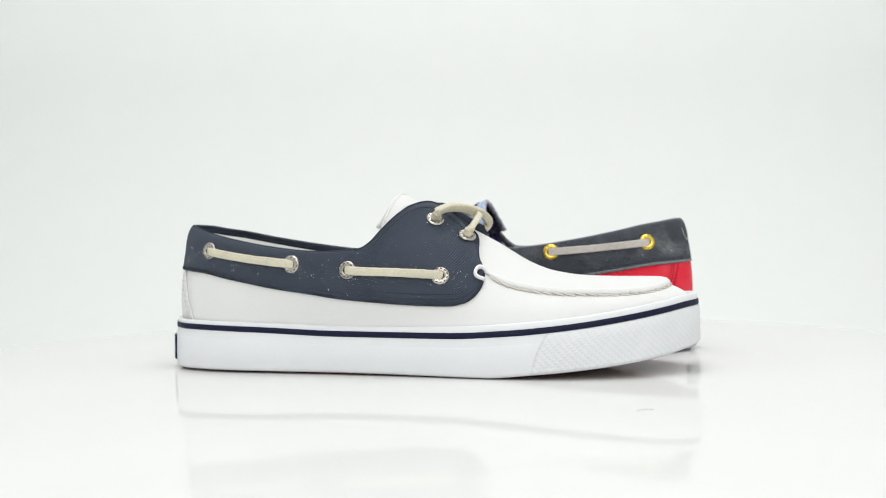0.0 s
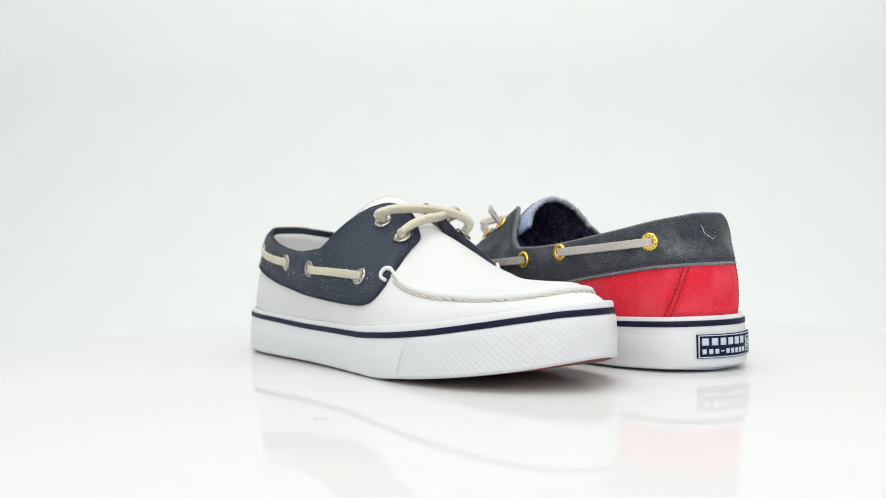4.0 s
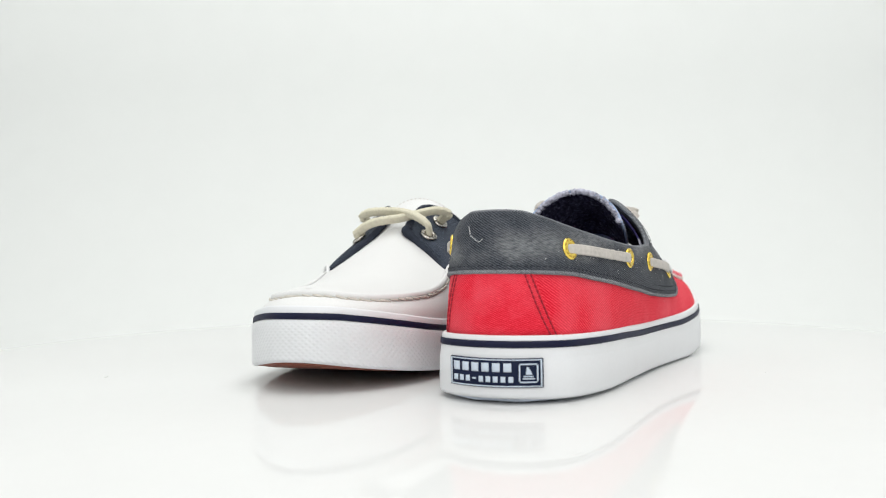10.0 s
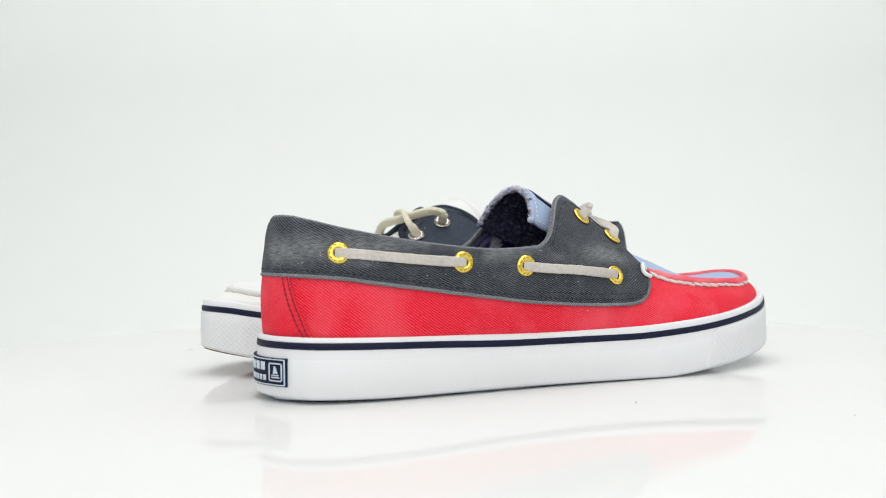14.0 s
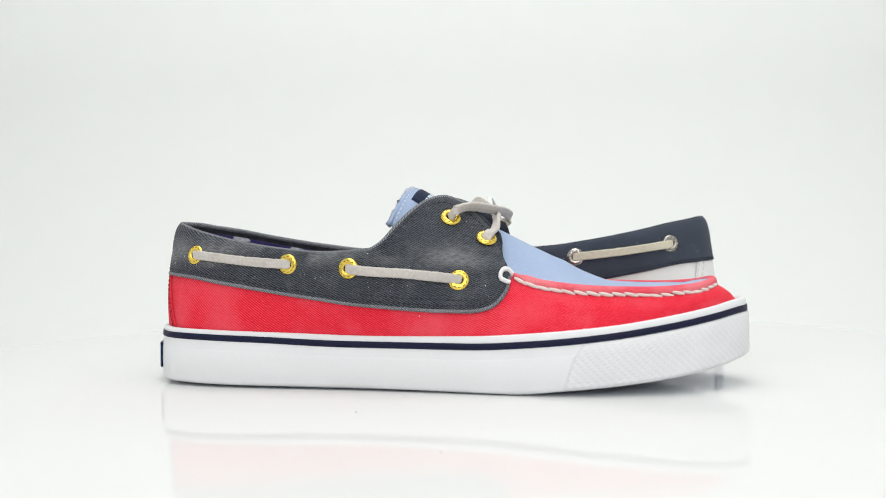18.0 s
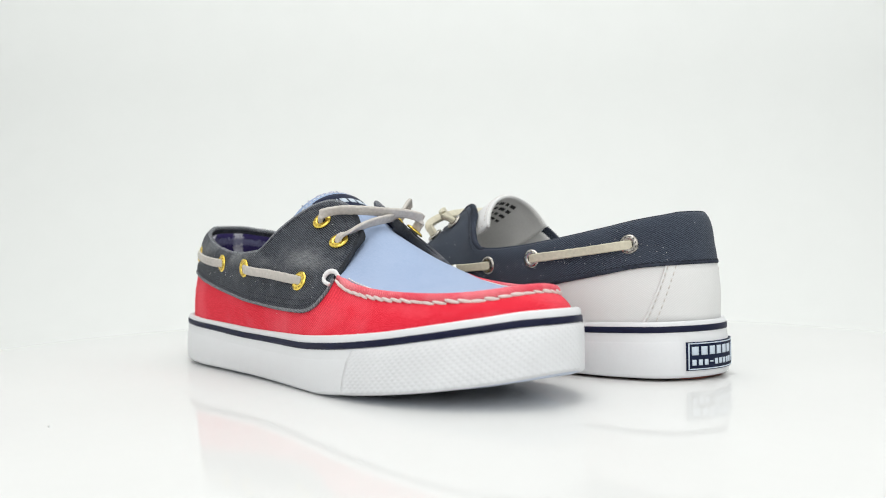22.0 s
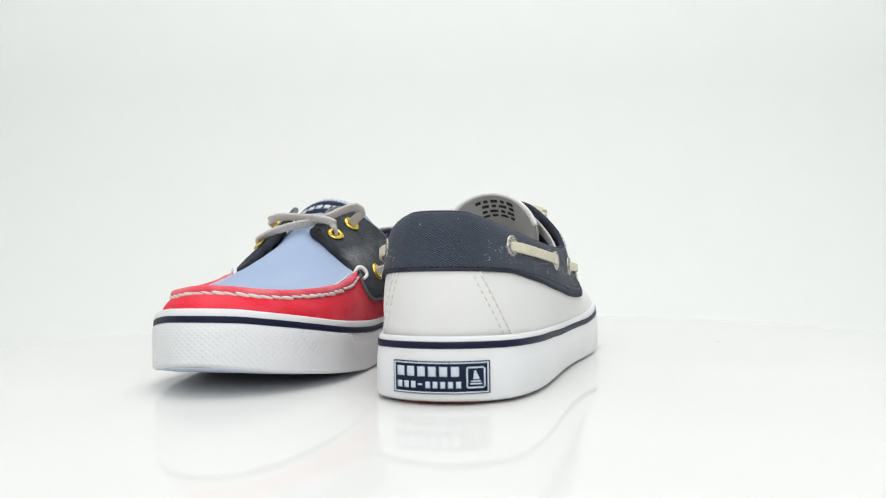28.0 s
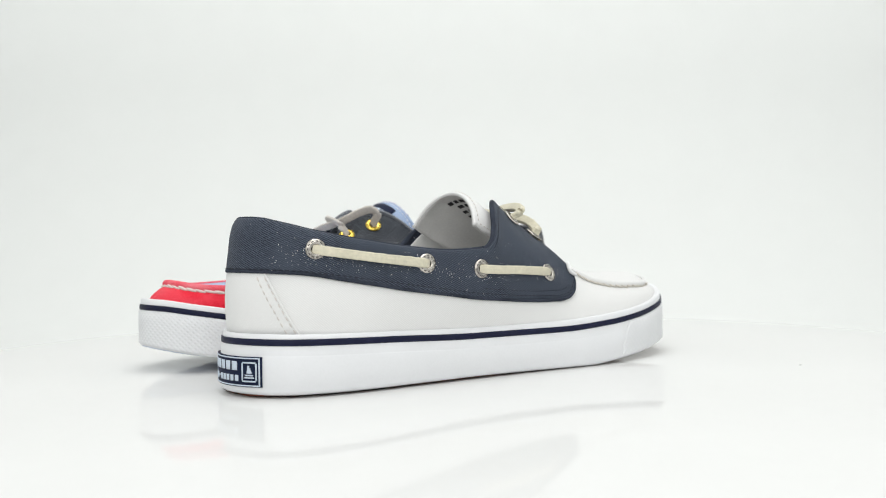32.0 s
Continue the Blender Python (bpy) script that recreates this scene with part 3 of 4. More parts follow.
    border = [heel_patch(-17.9 * mm, 18.4 * mm, up(a), up(a + 0.035), t, 0.5 * mm) for a in (0.03, 0.935)]
    border += [heel_patch(a * mm, (a + 0.45) * mm, up(0.065), up(0.935), t, 0.5 * mm, 3) for a in (-17.9, 17.95)]
    part("label_border", join(*border), M["label_white"], lab)
    # unlettered marks: two rows of plain bars, tall above and short below
    for k in range(6):
        y1 = 16.9 - k * 4.3
        part("label_bar", heel_patch((y1 - 2.9) * mm, y1 * mm, up(0.54), up(0.84), t, 0.5 * mm, 3), M["label_white"], lab)
    for k in range(9):
        y1 = 16.8 - k * 2.9
        z0, z1 = (0.27, 0.32) if k == 3 else (0.18, 0.38)
        part("label_bar", heel_patch((y1 - (1.6 if k == 3 else 1.75)) * mm, y1 * mm, up(z0), up(z1), t, 0.5 * mm, 3), M["label_white"], lab)
    em = [heel_patch(a * mm, b * mm, up(c), up(d), t, 0.5 * mm, 4) for a, b, c, d in ((-16.2, -10.4, 0.17, 0.215), (-16.2, -10.4, 0.785, 0.83), (-16.7, -16.2, 0.215, 0.785), (-10.6, -10.1, 0.215, 0.785),
          (-15.5, -11.4, 0.29, 0.33), (-15.1, -11.7, 0.37, 0.41), (-14.6, -12.5, 0.45, 0.51), (-14.3, -12.6, 0.51, 0.57), (-14.0, -12.7, 0.57, 0.64), (-13.6, -12.8, 0.64, 0.71))]
    part("label_emblem", join(*em), M["label_white"], lab)
    # ---- upper: quarter all round, from the sole to the rim
    qq = np.linspace(0, N, 341)
    b, r = closed(BASE, qq), closed(RIM, qq)
    g = np.stack([upper(qq, ztop(b[:, 0]) - 1.5 * mm + v * (r[:, 2] - ztop(b[:, 0]) + 1.5 * mm)) for v in np.linspace(0, 1, 12)], 1)
    quarter = part("quarter", sheet(g, 1.2 * mm, out=(0.12, 0, 0.04)), M[look_of["quarter"]], shoe, look_of["quarter_label"])
    # heel panel and its double rows of stitches
    qh, wid = np.linspace(-1, 1, 41), np.linspace(0, 1, 8)
    zz = np.array([[25.5 + w * 27 for w in wid] for _ in qh]) * mm
    edge = lambda s, w: look_of["seam_line"][s > 0][0] - look_of["seam_line"][s > 0][1] * w ** look_of["seam_line"][s > 0][2]
    qg = np.array([[s * edge(s, w) for w in wid] for s in qh])
    part("heel_panel", sheet(upper(qg, zz, 0.75 * mm), 0.7 * mm, out=(0.12, 0, 0.04)), M[look_of["quarter"]], quarter)
    for s in (-1, 1):
        ridge = upper(np.array([s * edge(s, w) for w in np.linspace(0.0, 0.98, 30)]), np.linspace(25.5, 52.2, 30) * mm, 0.55 * mm)
        part("seam_fold", sweep(ridge, 0.6 * mm, 0.45 * mm, (0, 0.3 * s, 1), sides=8), M[look_of["fold"]], quarter, look_of["fold_label"])
        for inset in look_of["seam_rows"]:
            line = upper(np.array([s * (edge(s, w) - inset) for w in np.linspace(0.03, 0.97, 30)]), np.linspace(26.3, 52, 30) * mm, 0.85 * mm)
            part("seam_stitching", stitch_run(line, 1.9 * mm, look_of["seam_gap"] * mm, look_of["seam_size"] * mm), M[look_of["seam"]], quarter)
    # ---- collar with flaps
    qc = np.concatenate([-np.linspace(9.18, 8.4, 60), -np.linspace(8.38, 6.2, 70), np.linspace(-6.15, 6.15, 130), np.linspace(6.2, 8.38, 70), np.linspace(8.4, 9.18, 60)])
    rx = closed(RIM, qc)[:, 0]
    zb, zt = zcol_bot(rx) + look_of["heel_up"] * mm * np.interp(rx, [0.02, 0.06], [1, 0]), rim_height(qc, rx)

    def pad(x, w, q):
        # the padded heel part of the collar rolls inwards at its top
        k = np.interp(x, [0.0, 0.008, 0.02, 0.05, 0.115], [1.3, 2.3, 3.2, 2.6, 0.3]) * mm * (1 - math.sqrt(1 - max(0.0, (w - 0.5) / 0.5) ** 2 * 0.98))
        n2 = plan_normal(RIM, q)
        return np.concatenate([n2 * k[:, None], np.zeros((len(x), 1))], 1)

    g = np.stack([upper(qc, zb + w * (zt - zb), (1.2 + 0.5 * math.sin(math.pi * w) - 0.6 * max(0, (w - 0.8) / 0.2) ** 2) * mm) - pad(rx, w, qc) for w in np.linspace(0, 1, 22)], 1)
    run = np.broadcast_to(arclen(g[:, 0])[:, None], g.shape[:2])
    ahead = np.sign(qc)[:, None] * np.interp(rx, [0.06, 0.09], [0, 1])[:, None]
    uvc = np.stack([run + ahead * (g[:, :, 0] - g[:, :1, 0]), g[:, :, 2] + 0.5 * (np.abs(g[:, :1, 1]) - np.abs(g[:, :, 1])) * np.abs(ahead)], 2)
    collar = part("collar", sheet(g, 2.2 * mm, uv=uvc, out=(0.12, 0, 0.05)), M[look_of["collar"]], shoe, look_of["collar_label"])
    n = grid_normals(g)
    if np.sum(n * (g - np.array((0.12, 0, 0.05)))) < 0:
        n = -n
    top = g[:, -1] - n[:, -1] * 1.1 * mm
    back = np.abs(qc) <= 6.2
    thick_at = lambda p: np.interp(p[:, 0], [0.130, 0.150, 0.160, 0.168], [1.2, 1.5, 1.9, 1.5]) * mm
    first, last = np.argmax(back), len(qc) - np.argmax(back[::-1])
    part("collar_binding", sweep(top[first:last], 1.15 * mm, 1.2 * mm, (0, 0, 1), sides=10), M[look_of["binding"]], collar, look_of["binding_label"])
    # the flaps' rims: worn along their backs, dark where they lie over the vamp
    for rim, puff in ((top[:first + 1][::-1], 0.0), (top[last - 1:], 0.42)):
        cut = int(np.argmax(rim[:, 0] > 0.147))
        for run_, cloth, words in ((rim[:cut + 1], look_of["edge"], look_of["edge_label"]), (rim[cut:], look_of["front_edge"], "thick dark folded front edge of the flap")):
            # the left flap's front is puffed and puckered
            way = np.linspace(0, 1, len(run_))
            roll = thick_at(run_) * (1 + puff * (cloth == look_of["front_edge"]) * np.sin(math.pi * way) * (1 + 0.5 * np.sin(17 * way) + 0.25 * np.sin(31 * way + 1)))
            part("flap_edge", sweep(run_, roll, roll * 1.04, (0, 0, 1), sides=10), M[cloth], collar, words)
    low = g[:, 0] - n[:, 0] * 0.4 * mm
    part("collar_piping", sweep(low, 0.85 * mm, 0.8 * mm, (0, 0, 1), sides=8), M[look_of["piping"]], collar, look_of["piping_label"])
    for up_by, q0, q1 in ((2.3, -9.0, 9.0), (4.6, 6.1, 8.75), (4.6, -8.75, -6.1)):
        ql = np.linspace(q0, q1, 160)
        line = upper(ql, zcol_bot(closed(RIM, ql)[:, 0]) + up_by * mm, 1.45 * mm)
        part("collar_stitching", stitch_run(line, 1.9 * mm, 0.8 * mm, 0.2 * mm), M["navy_thread"], collar)
    if look_of["hair"]:
        qy = np.interp(np.array([10, 9.2, 8.8, 7.6, 6.2, 5.0, 4.0, 3.4]), closed(RIM, np.linspace(0, 2, 81))[:, 1] * 1000, np.linspace(0, 2, 81))
        line = upper(qy, np.array([69, 67.2, 65.4, 64.4, 63.4, 62.6, 63, 64]) * mm, 1.65 * mm)
        part("loose_thread", sweep(spline(line, np.linspace(0, 7, 40)), 0.1 * mm, 0.1 * mm, (0, 0, 1), sides=6), M["white_thread"], collar, "short pale thread caught on the collar")
    # stitches round the flaps' edges
    for s in (-1, 1):
        ql = s * np.linspace(q_of(0.112, 1), q_of(0.1655, 1), 90)
        xq = closed(RIM, ql)[:, 0]
        line = upper(ql, np.maximum(rim_height(ql, xq) - 3.0 * mm, zcol_bot(xq) + 2 * mm), 1.6 * mm)
        part("flap_stitching", stitch_run(line, 1.8 * mm, 0.8 * mm, 0.2 * mm), M[look_of["flap_thread"]], collar)
    # ---- lining and insole
    ql = np.linspace(-7.7, 7.7, 170)
    xl = closed(RIM, ql)[:, 0]
    g = np.stack([upper(ql, 21 * mm + w * (np.minimum(rim_height(ql, xl), 80 * mm) - 4.0 * mm - 21 * mm), (-1.9 - 1.6 * max(0.0, (w - 0.7) / 0.3) ** 2) * mm) for w in np.linspace(0, 1, 14)], 1)
    part("lining", sheet(g, 0.8 * mm, out=(0.12, 0, 0.05)), M[look_of["lining"]], shoe, look_of["lining_label"])
    xs = np.linspace(4, 200, 60) * mm
    half = np.interp(xs, closed(BASE, qs)[:, 0], closed(BASE, qs)[:, 1]) - 0.8 * mm
    g = np.array([[(x, h * e, 22.5 * mm) for e in np.linspace(-1, 1, 7)] for x, h in zip(xs, half)])
    part("insole", sheet(g, 2 * mm, out=(0.12, 0, 0)), M[look_of["insole"]], shoe)
    # ---- vamp and tongue
    qv = np.linspace(8.3, 16.8, 94)
    rv = closed(RIM, qv)
    et = np.linspace(-1, 1, 33)
    zc = np.maximum(zmid(rv[:, 0]) - np.interp(qv, [16.3, 16.8], [0, 1.2]) * mm - drop_x(rv[:, 0]) * SINK[0] - look_of["dome_drop"] * mm * np.interp(rv[:, 0], [0.188, 0.207, 0.240, 0.252], [0, 1, 1, 0.4]), rv[:, 2] + 0.6 * mm)
    def vamp_z(i, e):
        # a bell under the flaps that opens into a flat dome over the toe
        k = np.interp(rv[i, 0], [0.160, 0.182], [0, 1])
        dome = 1 - abs(e) ** np.interp(rv[i, 0], [0.15, 0.19, 0.23], [1.55, 1.75, 2.2])
        bell = max(0.0, math.cos(math.pi / 2 * e)) ** look_of["bell"]
        return rv[i, 2] + 0.6 * mm + (zc[i] - rv[i, 2] - 0.6 * mm) * (k * dome + (1 - k) * bell)

    g = np.array([[(rv[i, 0], e * (rv[i, 1] - 0.4 * mm), vamp_z(i, e)) for e in et] for i in range(len(qv))])
    part("vamp", sheet(g, 1.2 * mm, out=(0.19, 0, 0.02)), M[look_of["vamp_cloth"]], shoe, look_of["vamp_label"])
    ph = np.linspace(-1.42, 1.42, 37)
    tx = np.linspace(0, 1, 26)

    def tongue_pt(u, f, drop=0.0):
        edge = abs(f) / 1.42
        f = f * (1 - 0.16 * max(0.0, (u - 0.72) / 0.28) ** 2)
        x = (158 - u * (39 + 6 * edge ** 2)) * mm
        f = f * (0.78 + 0.22 * min(1.0, u / 0.3))
        rad = (19.8 + 6.0 * u) * mm
        return x, (rad - drop) * math.sin(f), float(zmid(x)) - drop - rad * (1 - math.cos(f)) * 1.05 - 1.8 * mm * max(0.0, 1 - u / 0.15)

    g = np.array([[tongue_pt(u, f) for f in ph] for u in tx])
    tongue = part("tongue", sheet(g, 1.0 * mm, out=(0.14, 0, 0.03)), M[look_of["vamp"]], shoe, look_of["tongue_label"])
    g2 = np.array([[tongue_pt(0.04 + 0.965 * u, f * 0.985, 1.05 * mm) for f in ph] for u in tx])
    lin = part("tongue_lining", sheet(g2, 0.8 * mm, out=(0.14, 0, 0.03)), M[look_of["tongue_lining"]], tongue)
    part("tongue_edge", sweep(g[-1] - np.array([0, 0, 0.8 * mm]), look_of["edge_size"] * mm, look_of["edge_size"] * mm, (0, 0, 1), sides=8), M[look_of["tongue_edge"]], tongue)
    rows = [[tongue_pt(u, e * 1.33, -0.25 * mm) for u in np.linspace(0.3, 0.95, 40)] for e in (-1, 1)]
    rows.append([tongue_pt(0.955, f, -0.25 * mm) for f in np.linspace(-1.28, 1.28, 60)])
    for row in rows:
        part("tongue_stitching", stitch_run(row, 1.5 * mm, 1.0 * mm, 0.24 * mm), M[look_of["tongue_thread"]], tongue)
    if not look_of["print"]:
        fuzz = spline(g2[-1], np.linspace(0, len(ph) - 1, 150)) + np.random.default_rng(8).normal(0, 0.36 * mm, (150, 3))
        part("tongue_pile", sweep(fuzz, 1.5 * mm, 1.2 * mm, (0, 0, 1), sides=7), M["terry_tip"], tongue, "pale fuzzy pile along the tongue edge")
    if look_of["print"]:
        for k, (u0, u1) in enumerate(((0.82, 0.87), (0.72, 0.77), (0.62, 0.665), (0.52, 0.565))):
            f0 = -0.5
            for w in ((0.15, 0.09, 0.16, 0.1, 0.13), (0.12, 0.18, 0.1, 0.16), (0.17, 0.1, 0.2, 0.12), (0.1, 0.2, 0.14, 0.16))[k]:
                gp = np.array([[tongue_pt(u, f, 2.1 * mm) for f in np.linspace(f0, f0 + w, 5)] for u in np.linspace(u0, u1, 3)])
                part("size_print_bar", sheet(gp, 0.25 * mm, out=(0.14, 0, 0.03)), M["ink_or_hole"], lin)
                f0 += w + 0.07
    else:
        gp = np.array([[tongue_pt(u, f, -0.35 * mm) for f in np.linspace(-0.72, 0.72, 15)] for u in np.linspace(0.60, 0.90, 8)])
        tl = part("tongue_label", sheet(gp, 0.4 * mm, out=(0.14, 0, 0.03)), M["label_navy"], tongue, "navy woven label with pale bars")
        for k in range(6):
            f0 = -0.56 + k * 0.195
            gp = np.array([[tongue_pt(u, f, -0.6 * mm) for f in np.linspace(f0, f0 + 0.14, 3)] for u in np.linspace(0.70, 0.78, 3)])
            part("label_bar", sheet(gp, 0.3 * mm, out=(0.14, 0, 0.03)), M["label_white"], tl)
    if look_of["lip"] == 1.0:
        for sd in (-1, 1):
            line = [(rv[i, 0], sd * (rv[i, 1] - 2.9 * mm), vamp_z(i, 1 - 2.9 * mm / rv[i, 1]) + 0.25 * mm) for i in range(len(qv)) if 0.173 < rv[i, 0] < 0.226]
            part("plug_stitching", stitch_run(line, 1.9 * mm, 0.5 * mm, 0.42 * mm), M["white_thread"], quarter)
    # ---- gathered moccasin seam: rolled lip, thread stitches, corner loops
    ql = np.linspace(9.25, N - 9.25, 170)
    rl, nl = closed(RIM, ql), plan_normal(RIM, ql)
    ends = np.clip(np.minimum(ql - 9.25, N - 9.25 - ql) / 0.4, 0.5, 1) * look_of["lip"]
    path = np.concatenate([rl[:, :2] - nl * 0.1 * mm, (rl[:, 2] + look_of["lip_up"] * mm)[:, None]], 1)
    part("toe_lip", sweep(path, look_of["lip_tall"] * mm * ends, 1.5 * mm * ends, np.concatenate([-nl * 0.35, np.ones((len(ql), 1))], 1), sides=12), M[look_of["lip_cloth"]], quarter, "rolled gathered seam edge round the toe")
    path = np.concatenate([rl[:, :2] + nl * 1.35 * mm, (rl[:, 2] - look_of["stitch_low"] * mm)[:, None]], 1)
    al = arclen(path)
    s, rnd = 1.0 * mm, random.Random(3)
    while s + 5 * mm < al[-1]:
        pt = []
        for w in np.linspace(0, 1, 6):
            k = s - 0.3 * mm + w * 5.7 * mm
            pt.append([np.interp(k, al, path[:, i]) for i in range(3)])
        pt = np.array(pt)
        lift, fat = rnd.uniform(-0.3, 0.3), rnd.uniform(0.75, 1.1)
        pt[:, 2] += (np.linspace(-0.4, 0.5, 6) * rnd.uniform(0.6, 1.4) + lift) * mm
        rr = np.array([0.4, 0.56, 0.68, 0.7, 0.6, 0.42]) * mm * look_of["stitch_size"] * fat
        part("toe_stitch", sweep(pt, rr, rr * 0.8, (0, 0, 1), sides=7), M[look_of["stitch"]], quarter)
        s += 5.1 * mm
    for sd in (-1, 1):
        loop = np.array([(171.2, 32.6, 47.6), (169.9, 32.8, 49.4), (168.4, 33.6, 51.2), (166.6, 35.2, 51.2), (165.5, 36.6, 49.4), (165.7, 37.4, 47.4), (167.4, 37.6, 46.1), (170.2, 37.4, 45.2)]) * np.array([1, sd, 1]) * mm
        loop = loop.mean(0) + (loop - loop.mean(0)) * np.array([0.88, 1, 0.88]) + np.array([-1.9, 0.9 * sd, 0.2]) * mm
        loop[:, 2] -= drop_x(loop[:, 0]) * SINK[0]
        part("corner_loop", sweep(spline(loop, np.linspace(0, 7, 36)), np.interp(np.linspace(0, 1, 36), [0, 0.3, 0.5, 1], [1.3, 1.2, 1.1, 0.9]) * mm, 0.85 * mm, (0.2, 0.3 * sd, 1), sides=8), M["white_thread"], quarter, "white thread loop at the seam's end")
    # ---- lint caught on the collar, densest below the side laces
    rnd, fibres = random.Random(21), []
    while len(fibres) < 2 * look_of["lint"]:
        sd, x = rnd.choice((-1, -1, 1)), rnd.uniform(8, 160)
        near = rnd.random() < 0.8
        z = np.interp(x, [22, 72, 100, 147], [59.4, 53.6, 50.6, 46.4]) - 1.5 + rnd.gauss(0, 2.6) if near else rnd.uniform(36, 82)
        if not zcol_bot(x * mm) + 1.5 * mm < z * mm < rim_height(np.array([sd]), x * mm)[0] - 3 * mm:
            continue
        c, nn = skin(x * mm, z * mm, sd, 1.72 * mm)
        a, ln = rnd.uniform(0, math.pi), rnd.choice((0.07, 0.08, 0.1, 0.12, 0.14, 0.3)) * mm
        u = np.cross(nn, (0, 0, 1))
        d = u / np.linalg.norm(u) * math.cos(a) + np.array((0, 0, 1)) * math.sin(a)
        fibres.append(sweep([c - d * ln, c + nn * 0.1 * mm, c + d * ln], [0.05 * mm, rnd.uniform(0.07, 0.15) * mm, 0.05 * mm], 0.07 * mm, nn, sides=5))
    tagged(part("lint", join(*fibres), M["white_thread"], collar), "pale lint fibres caught in the denim", kind="stuff")
    # ---- eyelets and laces
    at = {}
    for sd in (-1, 1):
        spots = [(x + dx, z + dz) for (x, z), (dx, dz) in zip(EYELETS, look_of["eyelet_shift"][sd])]
        for x, z in spots:
            c, nn = skin(x * mm, z * mm, sd, 1.9 * mm)
            at[sd, spots.index((x, z))] = c, nn
            ring_ob = part("eyelet", ring(c, nn, 4.5 * mm, 1.9 * mm, 0.65 * mm), M[look_of["metal"]], shoe, look_of["metal_label"])
            marks = []
            axis = np.cross(nn, (0, 0, 1))
            axis /= np.linalg.norm(axis)
            other = np.cross(nn, axis)
            for k in range(11):
                a = 2 * math.pi * k / 11
                u = axis * math.cos(a) + other * math.sin(a)
                v = np.cross(nn, u)
                m0 = c + u * 3.45 * mm + nn * 0.55 * mm
                marks.append(sweep([m0 - v * 0.5 * mm, m0 + v * 0.5 * mm], 0.32 * mm, 0.1 * mm, u, sides=4))
            part("eyelet_marks", join(*marks), M[look_of["mark"]], ring_ob, "worn stamped marks round the eyelet")
            # a black disc stands in for the shade inside the hole
            cc = [c - nn * 0.35 * mm, c - nn * 0.2 * mm]
            part("eyelet_hole_black", sweep(cc, 1.95 * mm, 1.95 * mm, (0, 0, 1), sides=16), M["ink_or_hole"], shoe)
        for (xa, za), (xb, zb_) in ((spots[0], spots[1]), (spots[2], spots[3])):
            pts = []
            for w, o in zip(np.linspace(0, 1, 13), (1.2, 2.7, 3.3, 3.6, 3.8, 3.9, 3.9, 3.9, 3.8, 3.6, 3.3, 2.7, 1.2)):
                sag = 0.5 * math.sin(math.pi * w)
                w2 = -0.022 + 1.044 * w
                pts.append(skin((xa + (xb - xa) * w2) * mm, (za + (zb_ - za) * w - sag) * mm, sd, o * mm)[0])
            part("side_lace", strap(spline(pts, np.linspace(0, 12, 37)), 2.05 * mm, 0.8 * mm, (0, 0, 1)), M[look_of["lace"]], shoe, look_of["lace_label"], flat_faces=True)
    for (k0, k1), mid in zip((((-1, 4), (1, 5)), ((-1, 5), (1, 4))), look_of["top_laces"]):
        mid = [np.array(p) * mm for p in mid]
        ends, lie = [], []
        for key, nxt in ((k0, mid[0]), (k1, mid[-1])):
            c, nn = at[key]
            d = (nxt - c) / np.linalg.norm(nxt - c)
            ends.append([c - nn * 0.7 * mm - d * 1.0 * mm, c + nn * 1.2 * mm + d * 1.6 * mm])
            flat_way = np.cross(nn, d)
            lie.append(flat_way * (1 if flat_way @ np.array((0.62, 0, 0.78)) > 0 else -1))
        pts = ends[0] + mid + ends[1][::-1]
        p = spline(np.array(pts), np.linspace(0, len(pts) - 1, 72))
        w = np.linspace(0, 1, 72)[:, None]
        k0_, k1_ = np.clip(1 - w / 0.3, 0, 1), np.clip((w - 0.7) / 0.3, 0, 1)
        across = lie[0] * k0_ + lie[1] * k1_ + np.array((0.62, 0, 0.78)) * (1 - k0_ - k1_)
        part("top_lace", strap(p, 2.25 * mm, look_of["lace_thick"] * mm, across), M[look_of["lace"]], shoe, look_of["lace_label"], flat_faces=True)
    return shoe


# ways of the upper laces between their eyelets, in millimetres
WHITE_A = [(143.5, -24.5, 78), (147, -19.5, 80), (150.5, -10, 80.6), (155, 3, 79.8), (159.5, 13, 77.5), (161.2, 20, 73.5)]
WHITE_B = [(158.5, -20.5, 69.2), (160, -14, 73), (160, -6, 75.2), (158, 4, 76.4), (154, 13, 78.6), (148, 21, 80.3), (143.8, 26.3, 78.5)]
RED_A = [(144, -24.8, 77), (147.5, -19, 78.4), (151.5, -10, 78.4), (156, 0, 77.6), (160, 10, 76.8), (161.3, 18.5, 74.6)]
RED_B = [(159.5, -21.5, 68.2), (159.3, -15, 70.6), (158.5, -7, 72.8), (157.5, 1, 74.2), (156, 8, 75.6), (153, 14, 78), (149, 19.5, 81), (144.5, 25, 82.8), (141.2, 27.2, 80)]
